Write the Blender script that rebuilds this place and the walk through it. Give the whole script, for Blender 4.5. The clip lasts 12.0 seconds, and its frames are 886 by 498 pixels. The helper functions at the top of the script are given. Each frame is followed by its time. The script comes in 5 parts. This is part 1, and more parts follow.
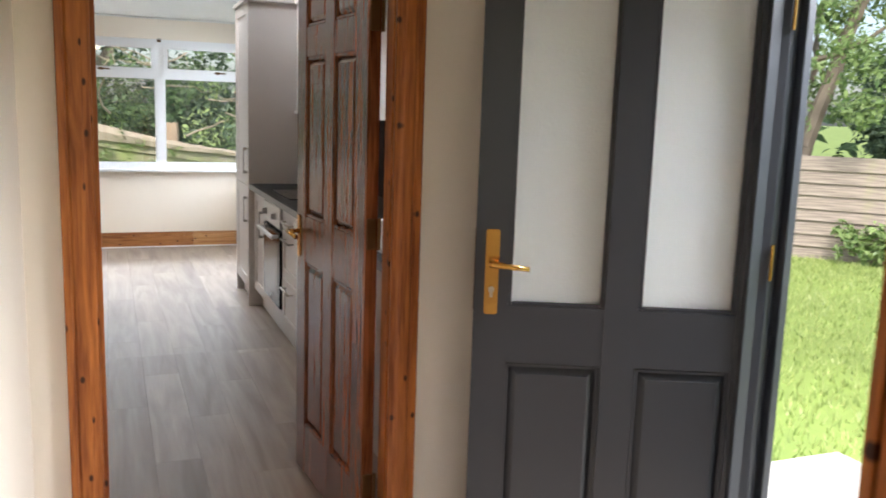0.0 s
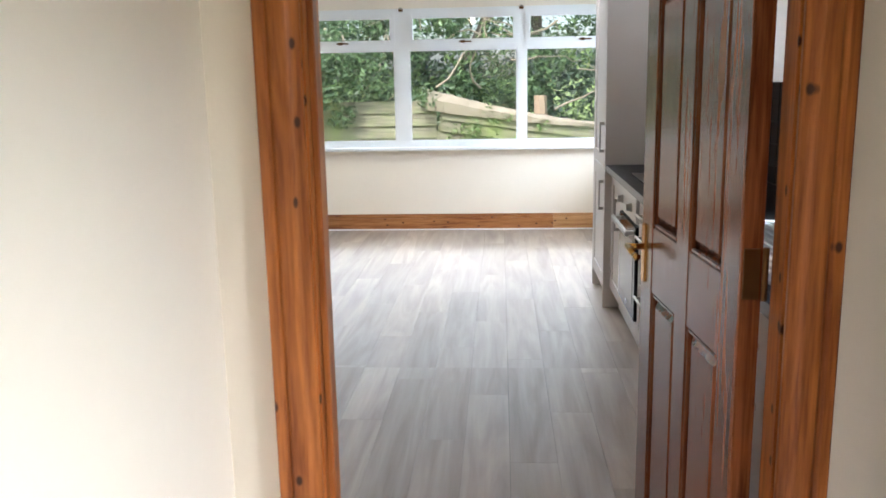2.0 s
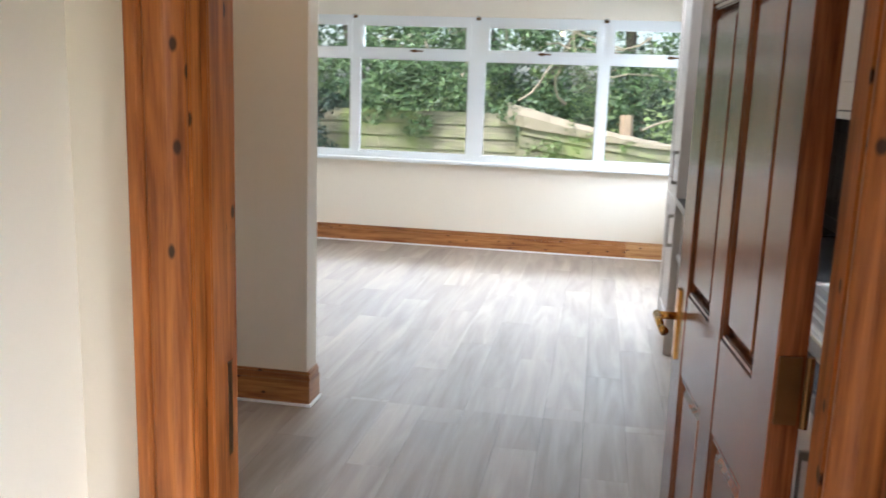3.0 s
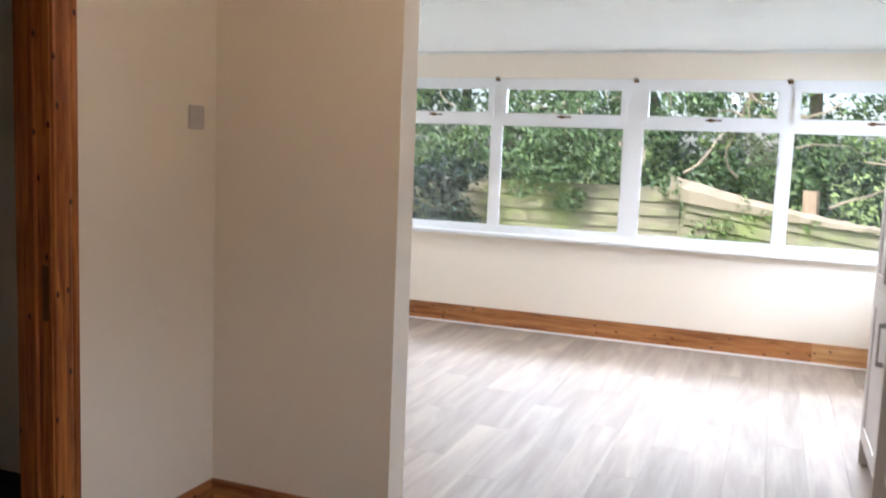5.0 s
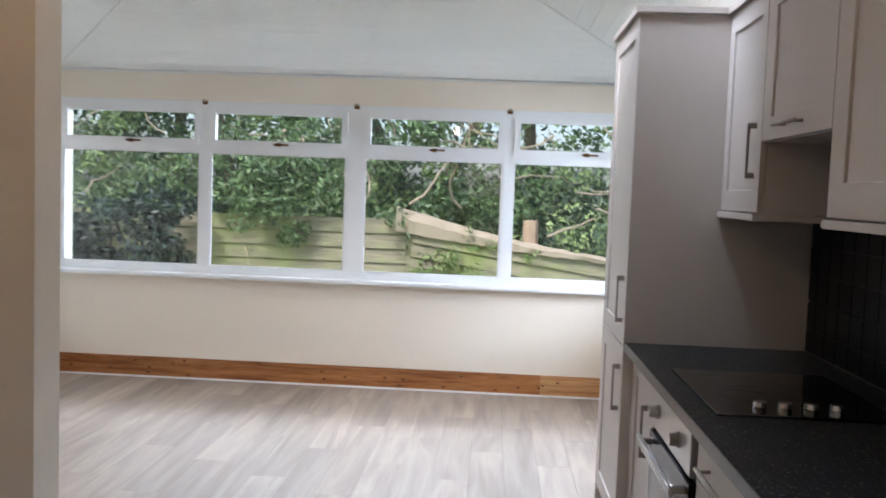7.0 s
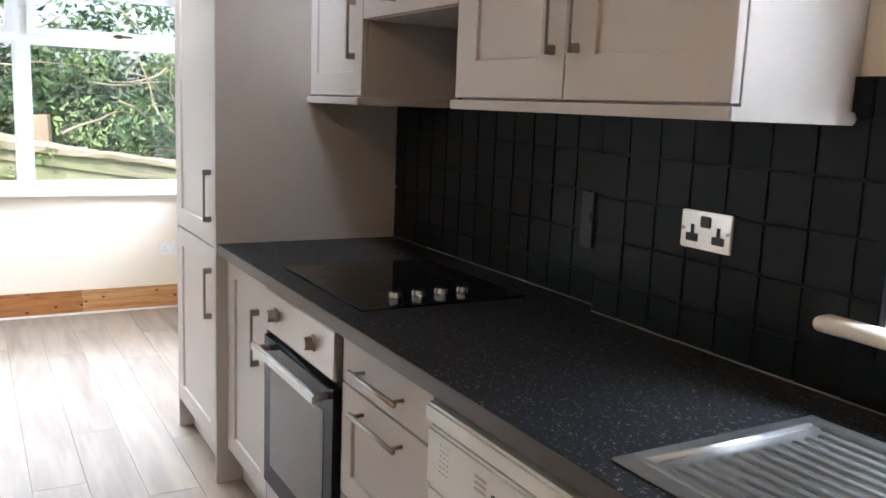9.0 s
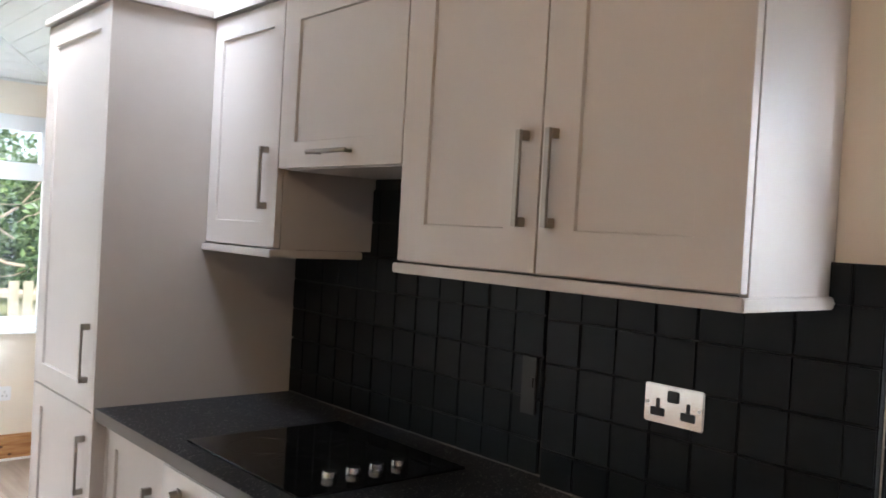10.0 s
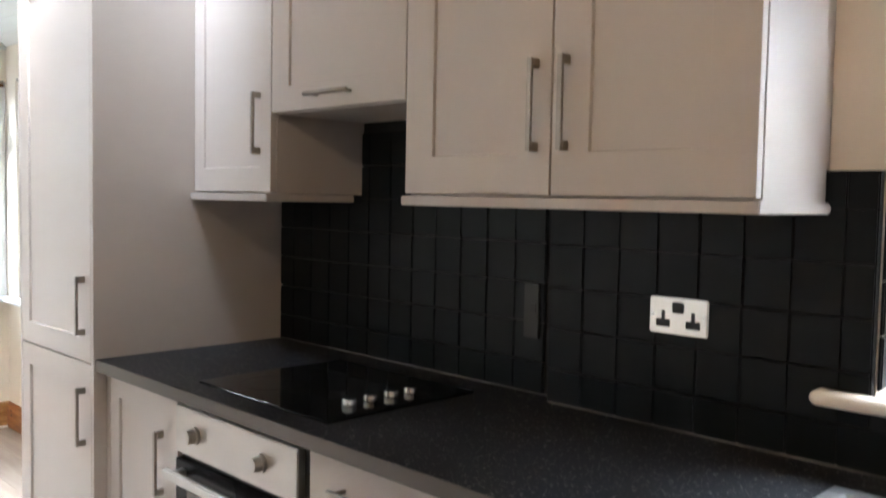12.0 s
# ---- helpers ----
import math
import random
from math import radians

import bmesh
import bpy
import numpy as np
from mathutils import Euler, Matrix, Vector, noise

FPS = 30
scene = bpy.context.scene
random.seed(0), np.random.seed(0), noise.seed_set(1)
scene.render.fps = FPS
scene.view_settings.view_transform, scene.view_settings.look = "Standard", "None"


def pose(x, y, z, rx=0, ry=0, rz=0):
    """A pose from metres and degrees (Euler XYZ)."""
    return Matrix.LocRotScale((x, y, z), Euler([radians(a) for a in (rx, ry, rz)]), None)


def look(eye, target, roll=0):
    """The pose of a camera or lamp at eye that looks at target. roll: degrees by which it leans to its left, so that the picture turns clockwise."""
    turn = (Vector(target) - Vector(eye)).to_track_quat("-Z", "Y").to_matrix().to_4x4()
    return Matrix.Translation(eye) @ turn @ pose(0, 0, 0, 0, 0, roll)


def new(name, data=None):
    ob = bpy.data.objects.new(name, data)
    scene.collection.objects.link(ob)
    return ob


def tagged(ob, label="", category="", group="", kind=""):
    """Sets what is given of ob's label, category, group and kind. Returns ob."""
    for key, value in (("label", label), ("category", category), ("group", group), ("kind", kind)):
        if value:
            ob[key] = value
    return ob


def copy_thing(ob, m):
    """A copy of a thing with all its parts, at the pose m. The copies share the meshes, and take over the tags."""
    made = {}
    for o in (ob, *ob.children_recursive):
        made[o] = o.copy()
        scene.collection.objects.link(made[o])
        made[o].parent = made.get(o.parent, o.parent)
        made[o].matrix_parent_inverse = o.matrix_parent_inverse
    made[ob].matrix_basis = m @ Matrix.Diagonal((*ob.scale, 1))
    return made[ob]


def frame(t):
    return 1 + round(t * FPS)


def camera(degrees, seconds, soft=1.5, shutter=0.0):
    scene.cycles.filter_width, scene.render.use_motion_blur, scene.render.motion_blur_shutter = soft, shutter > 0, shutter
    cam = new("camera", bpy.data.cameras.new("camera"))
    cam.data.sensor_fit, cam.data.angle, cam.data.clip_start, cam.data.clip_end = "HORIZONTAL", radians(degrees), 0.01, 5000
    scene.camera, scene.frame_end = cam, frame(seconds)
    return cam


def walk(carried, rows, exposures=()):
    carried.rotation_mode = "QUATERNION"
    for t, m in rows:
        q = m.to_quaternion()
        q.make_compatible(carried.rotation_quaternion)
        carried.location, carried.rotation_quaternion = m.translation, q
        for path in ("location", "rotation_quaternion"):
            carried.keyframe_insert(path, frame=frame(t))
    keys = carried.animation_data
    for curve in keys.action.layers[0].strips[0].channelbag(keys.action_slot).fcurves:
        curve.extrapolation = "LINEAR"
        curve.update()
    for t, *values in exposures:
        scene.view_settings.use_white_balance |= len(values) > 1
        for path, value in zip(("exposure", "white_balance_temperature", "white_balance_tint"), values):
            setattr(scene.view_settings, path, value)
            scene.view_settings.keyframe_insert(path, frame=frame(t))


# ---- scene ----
cam = camera(55.0, 12.0, soft=1.6, shutter=0.25)
PATH = [
    (0, (0.168, 0.191, 1.482), (0.893, 2.027, 1.161), 1.9),
    (0.5, (0.247, 0.455, 1.487), (0.775, 2.357, 1.164), -0.7),
    (1, (0.329, 0.725, 1.459), (0.619, 2.673, 1.107), 0.1),
    (1.5, (0.402, 0.943, 1.458), (0.248, 2.898, 1.064), -0.1),
    (2, (0.467, 1.162, 1.466), (0.33, 3.117, 1.068), -1.1),
    (2.5, (0.547, 1.397, 1.48), (0.466, 3.361, 1.11), -1.65),
    (3, (0.662, 1.587, 1.485), (0.319, 3.521, 1.107), 2.0),
    (3.2, (0.684, 1.653, 1.485), (0.23, 3.56, 1.089), 1.9),
    (4.8, (0.632, 2.405, 1.474), (-0.02, 4.268, 1.151), 2.1),
    (5, (0.617, 2.491, 1.473), (-0.099, 4.345, 1.243), 2.3),
    (5.5, (0.52, 2.631, 1.495), (-0.319, 4.444, 1.4), 1.9),
    (6, (0.515, 2.742, 1.578), (-0.087, 4.647, 1.656), 1.5),
    (6.5, (0.566, 2.883, 1.534), (0.262, 4.86, 1.559), 1.6),
    (6.7, (0.58, 2.968, 1.508), (0.356, 4.955, 1.46), 1.9),
    (8.3, (0.396, 3.34, 1.445), (1.047, 5.212, 1.176), 1.2),
    (8.5, (0.367, 3.374, 1.432), (1.198, 5.17, 1.145), 1.4),
    (9, (0.342, 3.459, 1.426), (1.312, 5.177, 1.096), 2.3),
    (9.5, (0.309, 3.634, 1.487), (1.406, 5.299, 1.335), 2.0),
    (10, (0.172, 3.748, 1.525), (1.481, 5.26, 1.486), 3.2),
    (10.5, (0.02, 3.814, 1.532), (1.424, 5.238, 1.563), 2.2),
    (11, (-0.019, 3.794, 1.556), (1.309, 5.277, 1.739), 3.4),
    (11.5, (-0.024, 3.787, 1.539), (1.338, 5.247, 1.647), 3.1),
    (12, (-0.009, 3.805, 1.436), (1.407, 5.213, 1.321), 1.1),
]
EXPOSURES = [
    (0.0, 1.02, 6300, 14), (1.0, 1.33, 6150, 14), (1.5, 1.18, 6000, 13), (2.0, 1.3, 5950, 11), (2.5, 1.47, 5850, 10), (3.2, 1.33, 5900, 11),
    (4.8, 1.52, 5950, 15), (5.0, 1.52, 5980, 16), (5.5, 1.66, 6000, 17), (6.0, 1.25, 6000, 17), (6.5, 0.85, 5900, 16), (7.5, 1.05, 5950, 15), (8.5, 1.45, 6000, 14),
    (9.0, 1.58, 6000, 13), (10.0, 1.65, 6000, 14), (10.5, 1.75, 6000, 14), (11.0, 1.08, 6050, 12), (11.5, 1.18, 6100, 12), (12.0, 1.7, 6150, 13)]
walk(cam, [(t, look(eye, target, roll)) for t, eye, target, roll in PATH], EXPOSURES)

# ---- world, sun and lamps ----
world = bpy.data.worlds.new("sky")
scene.world = world
world.use_nodes = True
wn, wl = world.node_tree.nodes, world.node_tree.links
sky = wn.new("ShaderNodeTexSky")
sky.sky_type, sky.sun_disc = "NISHITA", False
sky.sun_elevation, sky.sun_rotation = radians(48), radians(212)
sky.air_density, sky.dust_density = 1.0, 3.0
wl.new(sky.outputs["Color"], wn["Background"].inputs["Color"])
wn["Background"].inputs["Strength"].default_value = 0.15


def lamp(name, kind, energy, m, color=(1, 1, 1), **extra):
    data = bpy.data.lights.new(name, kind)
    data.energy, data.color = energy, color
    if kind == "SUN":
        data.angle = extra["angle"]
    if kind == "AREA":
        data.shape, data.size, data.size_y = "RECTANGLE", extra["w"], extra["h"]
    if kind == "POINT":
        data.shadow_soft_size = 0.045
    if kind == "SPOT":
        data.spot_size, data.spot_blend, data.shadow_soft_size = extra["cone"], 0.6, 0.03
    ob = new(name, data)
    ob.matrix_world = m
    return ob


lamp("sun", "SUN", 2.2, look((-5, -8, 10.5), (0, 0, 0)), (1, 0.95, 0.86), angle=radians(10))
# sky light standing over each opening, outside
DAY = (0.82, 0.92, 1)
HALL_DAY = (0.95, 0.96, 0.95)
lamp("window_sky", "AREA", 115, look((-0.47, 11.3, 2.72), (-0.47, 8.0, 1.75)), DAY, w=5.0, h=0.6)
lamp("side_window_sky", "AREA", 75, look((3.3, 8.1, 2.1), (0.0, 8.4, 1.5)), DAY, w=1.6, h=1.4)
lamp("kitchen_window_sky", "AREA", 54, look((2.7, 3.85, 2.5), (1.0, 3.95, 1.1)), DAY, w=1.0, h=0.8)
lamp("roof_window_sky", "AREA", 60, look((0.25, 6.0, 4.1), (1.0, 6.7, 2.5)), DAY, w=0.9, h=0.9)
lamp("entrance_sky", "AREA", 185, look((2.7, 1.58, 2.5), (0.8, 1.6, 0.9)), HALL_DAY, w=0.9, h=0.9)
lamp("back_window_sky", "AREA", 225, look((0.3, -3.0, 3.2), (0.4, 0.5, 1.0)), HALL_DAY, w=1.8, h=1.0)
lamp("pendant_glow", "POINT", 2.6, pose(0.05, 4.4, 2.27), (1, 0.68, 0.40))


# ---- materials ----
def material(name, color, rough=0.5, metal=0.0, vary=0.0, scale=4.0, bump=0.0, bump_scale=80.0, spec=0.5, random_tint=0.0, coat=0.0):
    """Principled surface with large and small colour variation and fine relief."""
    m = bpy.data.materials.new(name)
    m.use_nodes = True
    n, l = m.node_tree.nodes, m.node_tree.links
    b = n["Principled BSDF"]
    b.inputs["Base Color"].default_value = (*color, 1)
    b.inputs["Roughness"].default_value = rough
    b.inputs["Metallic"].default_value = metal
    b.inputs["Specular IOR Level"].default_value = spec
    b.inputs["Coat Weight"].default_value = coat
    b.inputs["Coat Roughness"].default_value = 0.12
    co = n.new("ShaderNodeTexCoord")
    if vary or random_tint:
        hs = n.new("ShaderNodeHueSaturation")
        hs.inputs["Color"].default_value = (*color, 1)
        total = n.new("ShaderNodeMath")
        total.operation = "ADD"
        total.inputs[0].default_value = 1.0 - vary * 0.75
        if vary:
            big, fine = n.new("ShaderNodeTexNoise"), n.new("ShaderNodeTexNoise")
            big.inputs["Scale"].default_value, fine.inputs["Scale"].default_value = scale, scale * 14
            big.inputs["Detail"].default_value = fine.inputs["Detail"].default_value = 3
            mix = n.new("ShaderNodeMath")
            mix.operation = "MULTIPLY_ADD"
            mix.inputs[1].default_value = 0.5
            l.new(co.outputs["Object"], big.inputs["Vector"])
            l.new(co.outputs["Object"], fine.inputs["Vector"])
            l.new(fine.outputs["Fac"], mix.inputs[0])
            l.new(big.outputs["Fac"], mix.inputs[2])
            mul = n.new("ShaderNodeMath")
            mul.operation = "MULTIPLY"
            mul.inputs[1].default_value = vary
            l.new(mix.outputs[0], mul.inputs[0])
            l.new(mul.outputs[0], total.inputs[1])
        last = total
        if random_tint:
            info = n.new("ShaderNodeObjectInfo")
            r = n.new("ShaderNodeMapRange")
            r.inputs["To Min"].default_value, r.inputs["To Max"].default_value = 1 - random_tint, 1 + random_tint
            l.new(info.outputs["Random"], r.inputs["Value"])
            last = n.new("ShaderNodeMath")
            last.operation = "MULTIPLY"
            l.new(total.outputs[0], last.inputs[0])
            l.new(r.outputs[0], last.inputs[1])
        l.new(last.outputs[0], hs.inputs["Value"])
        l.new(hs.outputs[0], b.inputs["Base Color"])
    if bump:
        tex, bp = n.new("ShaderNodeTexNoise"), n.new("ShaderNodeBump")
        tex.inputs["Scale"].default_value, tex.inputs["Detail"].default_value = bump_scale, 4
        bp.inputs["Strength"].default_value, bp.inputs["Distance"].default_value = bump, 0.002
        l.new(co.outputs["Object"], tex.inputs["Vector"])
        l.new(tex.outputs["Fac"], bp.inputs["Height"])
        l.new(bp.outputs["Normal"], b.inputs["Normal"])
    return m


def wood(name, dark, light, along, rough=0.3, knots=1.0, coat=0.3, stretch=14.0, random_shift=True, knot_scale=9.0):
    """Softwood with grain along one axis of the object ('X', 'Y' or 'Z') and dark knots."""
    m = bpy.data.materials.new(name)
    m.use_nodes = True
    n, l = m.node_tree.nodes, m.node_tree.links
    b = n["Principled BSDF"]
    b.inputs["Roughness"].default_value = rough
    b.inputs["Coat Weight"].default_value = coat
    b.inputs["Coat Roughness"].default_value = 0.15
    b.inputs["Specular IOR Level"].default_value = 0.3
    co, info = n.new("ShaderNodeTexCoord"), n.new("ShaderNodeObjectInfo")
    shift = n.new("ShaderNodeVectorMath")
    shift.operation = "MULTIPLY_ADD"
    shift.inputs[1].default_value = (7.3, 3.1, 5.7) if random_shift else (0, 0, 0)
    l.new(info.outputs["Random"], shift.inputs[0])
    l.new(co.outputs["Object"], shift.inputs[2])
    axis = "XYZ".index(along)
    grain = n.new("ShaderNodeMapping")
    grain.inputs["Scale"].default_value = [1.0 if i == axis else stretch for i in range(3)]
    l.new(shift.outputs[0], grain.inputs["Vector"])
    # knots bend the grain round them
    sep, comb, cross = n.new("ShaderNodeSeparateXYZ"), n.new("ShaderNodeCombineXYZ"), n.new("ShaderNodeMath")
    l.new(shift.outputs[0], sep.inputs[0])
    others = [i for i in range(3) if i != axis]
    l.new(sep.outputs[others[0]], cross.inputs[0])
    l.new(sep.outputs[others[1]], cross.inputs[1])
    longer = n.new("ShaderNodeMath")
    longer.operation = "MULTIPLY"
    longer.inputs[1].default_value = 0.62
    l.new(sep.outputs[axis], longer.inputs[0])
    l.new(longer.outputs[0], comb.inputs[0])
    l.new(cross.outputs[0], comb.inputs[1])
    cell = n.new("ShaderNodeTexVoronoi")
    cell.voronoi_dimensions = "2D"
    cell.inputs["Scale"].default_value = knot_scale
    l.new(comb.outputs[0], cell.inputs["Vector"])
    t1, t2 = n.new("ShaderNodeTexNoise"), n.new("ShaderNodeTexNoise")
    t1.inputs["Scale"].default_value, t1.inputs["Detail"].default_value, t1.inputs["Distortion"].default_value = 2.2, 5, 0.8
    t2.inputs["Scale"].default_value, t2.inputs["Detail"].default_value = 9, 6
    l.new(grain.outputs[0], t1.inputs["Vector"])
    l.new(grain.outputs[0], t2.inputs["Vector"])
    add = n.new("ShaderNodeMath")
    add.operation = "MULTIPLY_ADD"
    add.inputs[1].default_value = 0.5
    l.new(t2.outputs["Fac"], add.inputs[0])
    l.new(t1.outputs["Fac"], add.inputs[2])
    ramp = n.new("ShaderNodeValToRGB")
    ramp.color_ramp.elements[0].position, ramp.color_ramp.elements[0].color = 0.55, (*dark, 1)
    ramp.color_ramp.elements[1].position, ramp.color_ramp.elements[1].color = 0.95, (*light, 1)
    l.new(add.outputs[0], ramp.inputs["Fac"])
    out = ramp.outputs["Color"]
    if knots:
        kr = n.new("ShaderNodeValToRGB")
        kr.color_ramp.elements[0].position, kr.color_ramp.elements[0].color = 0.05, (1, 1, 1, 1)
        kr.color_ramp.elements[1].position, kr.color_ramp.elements[1].color = 0.095, (0, 0, 0, 1)
        l.new(cell.outputs["Distance"], kr.inputs["Fac"])
        some = n.new("ShaderNodeSeparateColor")
        l.new(cell.outputs["Color"], some.inputs[0])
        gate = n.new("ShaderNodeMath")
        gate.operation = "LESS_THAN"
        gate.inputs[1].default_value = 0.55
        l.new(some.outputs[0], gate.inputs[0])
        fac = n.new("ShaderNodeMath")
        fac.operation = "MULTIPLY"
        l.new(kr.outputs["Color"], fac.inputs[0])
        mul = n.new("ShaderNodeMath")
        mul.operation = "MULTIPLY"
        mul.inputs[1].default_value = min(1.0, 0.97 * knots)
        l.new(gate.outputs[0], mul.inputs[0])
        l.new(mul.outputs[0], fac.inputs[1])
        mx = n.new("ShaderNodeMixRGB")
        mx.inputs["Color2"].default_value = (dark[0] * 0.20, dark[1] * 0.17, dark[2] * 0.3, 1)
        l.new(fac.outputs[0], mx.inputs["Fac"])
        l.new(out, mx.inputs["Color1"])
        out = mx.outputs["Color"]
    l.new(out, b.inputs["Base Color"])
    bp = n.new("ShaderNodeBump")
    bp.inputs["Strength"].default_value, bp.inputs["Distance"].default_value = 0.15, 0.001
    l.new(add.outputs[0], bp.inputs["Height"])
    l.new(bp.outputs["Normal"], b.inputs["Normal"])
    return m


def glass(name, rough=0.0, bump=0.0, bump_scale=150.0, color=(0.97, 0.99, 0.98), clear=1.0):
    m = bpy.data.materials.new(name)
    m.use_nodes = True
    n, l = m.node_tree.nodes, m.node_tree.links
    b = n["Principled BSDF"]
    b.inputs["Base Color"].default_value = (*color, 1)
    b.inputs["Transmission Weight"].default_value = clear
    b.inputs["Roughness"].default_value = rough
    b.inputs["IOR"].default_value = 1.45
    if bump:
        co, tex, bp = n.new("ShaderNodeTexCoord"), n.new("ShaderNodeTexNoise"), n.new("ShaderNodeBump")
        tex.inputs["Scale"].default_value = bump_scale
        bp.inputs["Strength"].default_value, bp.inputs["Distance"].default_value = bump, 0.003
        l.new(co.outputs["Object"], tex.inputs["Vector"])
        l.new(tex.outputs["Fac"], bp.inputs["Height"])
        l.new(bp.outputs["Normal"], b.inputs["Normal"])
    return m


def glowing(name, color, strength):
    m = bpy.data.materials.new(name)
    m.use_nodes = True
    b = m.node_tree.nodes["Principled BSDF"]
    b.inputs["Emission Color"].default_value, b.inputs["Emission Strength"].default_value = (*color, 1), strength
    return m


WALL = material("cream_wall_paint", (0.82, 0.748, 0.645), 0.75, vary=0.05, scale=1.5, bump=0.25, bump_scale=60)
CEILING = material("white_ceiling_paint", (0.80, 0.79, 0.74), 0.6, vary=0.05, scale=2, bump=0.1)
BOARD = material("white_painted_boarding", (0.78, 0.79, 0.77), 0.4, vary=0.06, scale=3, bump=0.08)
UPVC = material("white_upvc", (0.82, 0.83, 0.84), 0.3, vary=0.03, scale=3)
PINE = wood("varnished_pine", (0.20, 0.051, 0.010), (0.49, 0.165, 0.038), "Z", 0.38, coat=0.12, knot_scale=12.0)
PINE_X = wood("varnished_pine_skirting", (0.22, 0.074, 0.020), (0.47, 0.205, 0.070), "X", 0.35, knot_scale=11.0)
PINE_Y = wood("varnished_pine_skirting_side", (0.22, 0.074, 0.020), (0.47, 0.205, 0.070), "Y", 0.35, knot_scale=11.0)
LEAF = wood("stained_door_pine", (0.085, 0.022, 0.008), (0.30, 0.098, 0.036), "Z", 0.25, 0.25, 0.6, 18)
CABINET = material("greige_cabinet_foil", (0.52, 0.472, 0.44), 0.45, vary=0.04, scale=3, bump=0.05, bump_scale=300)
WORKTOP = material("charcoal_laminate", (0.011, 0.012, 0.0145), 0.42, vary=0.5, spec=0.14, scale=60, bump=0.1, bump_scale=400)
NICKEL = material("brushed_nickel", (0.38, 0.345, 0.31), 0.34, 1.0, vary=0.1, scale=20)
STEEL = material("stainless_steel", (0.50, 0.485, 0.465), 0.36, 1.0, vary=0.08, scale=15)
SINK_STEEL = material("polished_sink_steel", (0.57, 0.56, 0.55), 0.33, 1.0, vary=0.06, scale=20)
CHROME = material("chrome", (0.58, 0.57, 0.56), 0.16, 1.0)
BLACK_GLASS = material("black_ceramic_glass", (0.006, 0.006, 0.007), 0.06)
OVEN_GLASS = material("dark_oven_glass", (0.010, 0.010, 0.011), 0.12, spec=0.08)
# pale flecks in the laminate
fn, fl = WORKTOP.node_tree.nodes, WORKTOP.node_tree.links
fleck, gate_, blend = fn.new("ShaderNodeTexNoise"), fn.new("ShaderNodeValToRGB"), fn.new("ShaderNodeMixRGB")
fleck.inputs["Scale"].default_value, fleck.inputs["Detail"].default_value = 150, 2
gate_.color_ramp.elements[0].position, gate_.color_ramp.elements[1].position = 0.605, 0.70
crd = fn.new("ShaderNodeTexCoord")
fl.new(crd.outputs["Object"], fleck.inputs["Vector"])
fl.new(fleck.outputs["Fac"], gate_.inputs["Fac"])
fl.new(gate_.outputs["Color"], blend.inputs["Fac"])
blend.inputs["Color1"].default_value, blend.inputs["Color2"].default_value = (0.011, 0.012, 0.0145, 1), (0.22, 0.21, 0.195, 1)
fl.new(blend.outputs["Color"], fn["Principled BSDF"].inputs["Base Color"])
BLACK = material("black_plastic", (0.012, 0.012, 0.013), 0.4)
WHITE_GOODS = material("white_appliance_enamel", (0.78, 0.78, 0.76), 0.25, vary=0.03)
TILE = material("black_glazed_tile", (0.0065, 0.0085, 0.0105), 0.36, vary=0.3, scale=9, bump=0.30, bump_scale=14, spec=0.17, random_tint=0.18)
GROUT = material("dark_grout", (0.016, 0.017, 0.018), 0.8, vary=0.3, scale=30, bump=0.3)
SEALANT = material("grey_sealant", (0.16, 0.15, 0.14), 0.6, vary=0.4, scale=30)
BRASS = material("polished_brass", (0.60, 0.34, 0.09), 0.22, 1.0, vary=0.15, scale=25)
AGED_BRASS = material("aged_brass", (0.16, 0.085, 0.035), 0.4, 1.0, vary=0.3, scale=30)
GREY_PAINT = material("slate_grey_gloss_paint", (0.030, 0.034, 0.042), 0.33, vary=0.08, scale=3, bump=0.12, bump_scale=25)
SHEET = glass("clear_glass")
FROSTED = glass("obscured_glass", 0.34, 0.35, 120.0, (0.92, 0.97, 0.98), 0.5)
GROUND_GREY = material("pale_concrete", (0.45, 0.43, 0.39), 0.85, vary=0.2, scale=3, bump=0.5)


# ---- mesh helpers ----
def box(bm, x0, x1, y0, y1, z0, z1, bevel=0.0):
    r = bmesh.ops.create_cube(bm, size=1)
    vs = r["verts"]
    bmesh.ops.scale(bm, vec=(abs(x1 - x0), abs(y1 - y0), abs(z1 - z0)), verts=vs)
    bmesh.ops.translate(bm, vec=((x0 + x1) / 2, (y0 + y1) / 2, (z0 + z1) / 2), verts=vs)
    if bevel:
        es = list({e for v in vs for e in v.link_edges})
        bmesh.ops.bevel(bm, geom=es, offset=bevel, segments=2, affect="EDGES", clamp_overlap=True)


def cyl(bm, a, b, r0, r1=None, seg=16):
    """A round bar from a to b."""
    a, b = Vector(a), Vector(b)
    d = b - a
    m = Matrix.Translation((a + b) / 2) @ d.to_track_quat("Z", "Y").to_matrix().to_4x4()
    bmesh.ops.create_cone(bm, cap_ends=True, segments=seg, radius1=r0, radius2=r0 if r1 is None else r1, depth=d.length, matrix=m)


def mesh_of(name, bm, mat, smooth=False):
    me = bpy.data.meshes.new(name)
    bm.normal_update()
    bm.to_mesh(me)
    bm.free()
    me.materials.append(mat)
    if smooth:
        for p in me.polygons:
            p.use_smooth = True
    return me


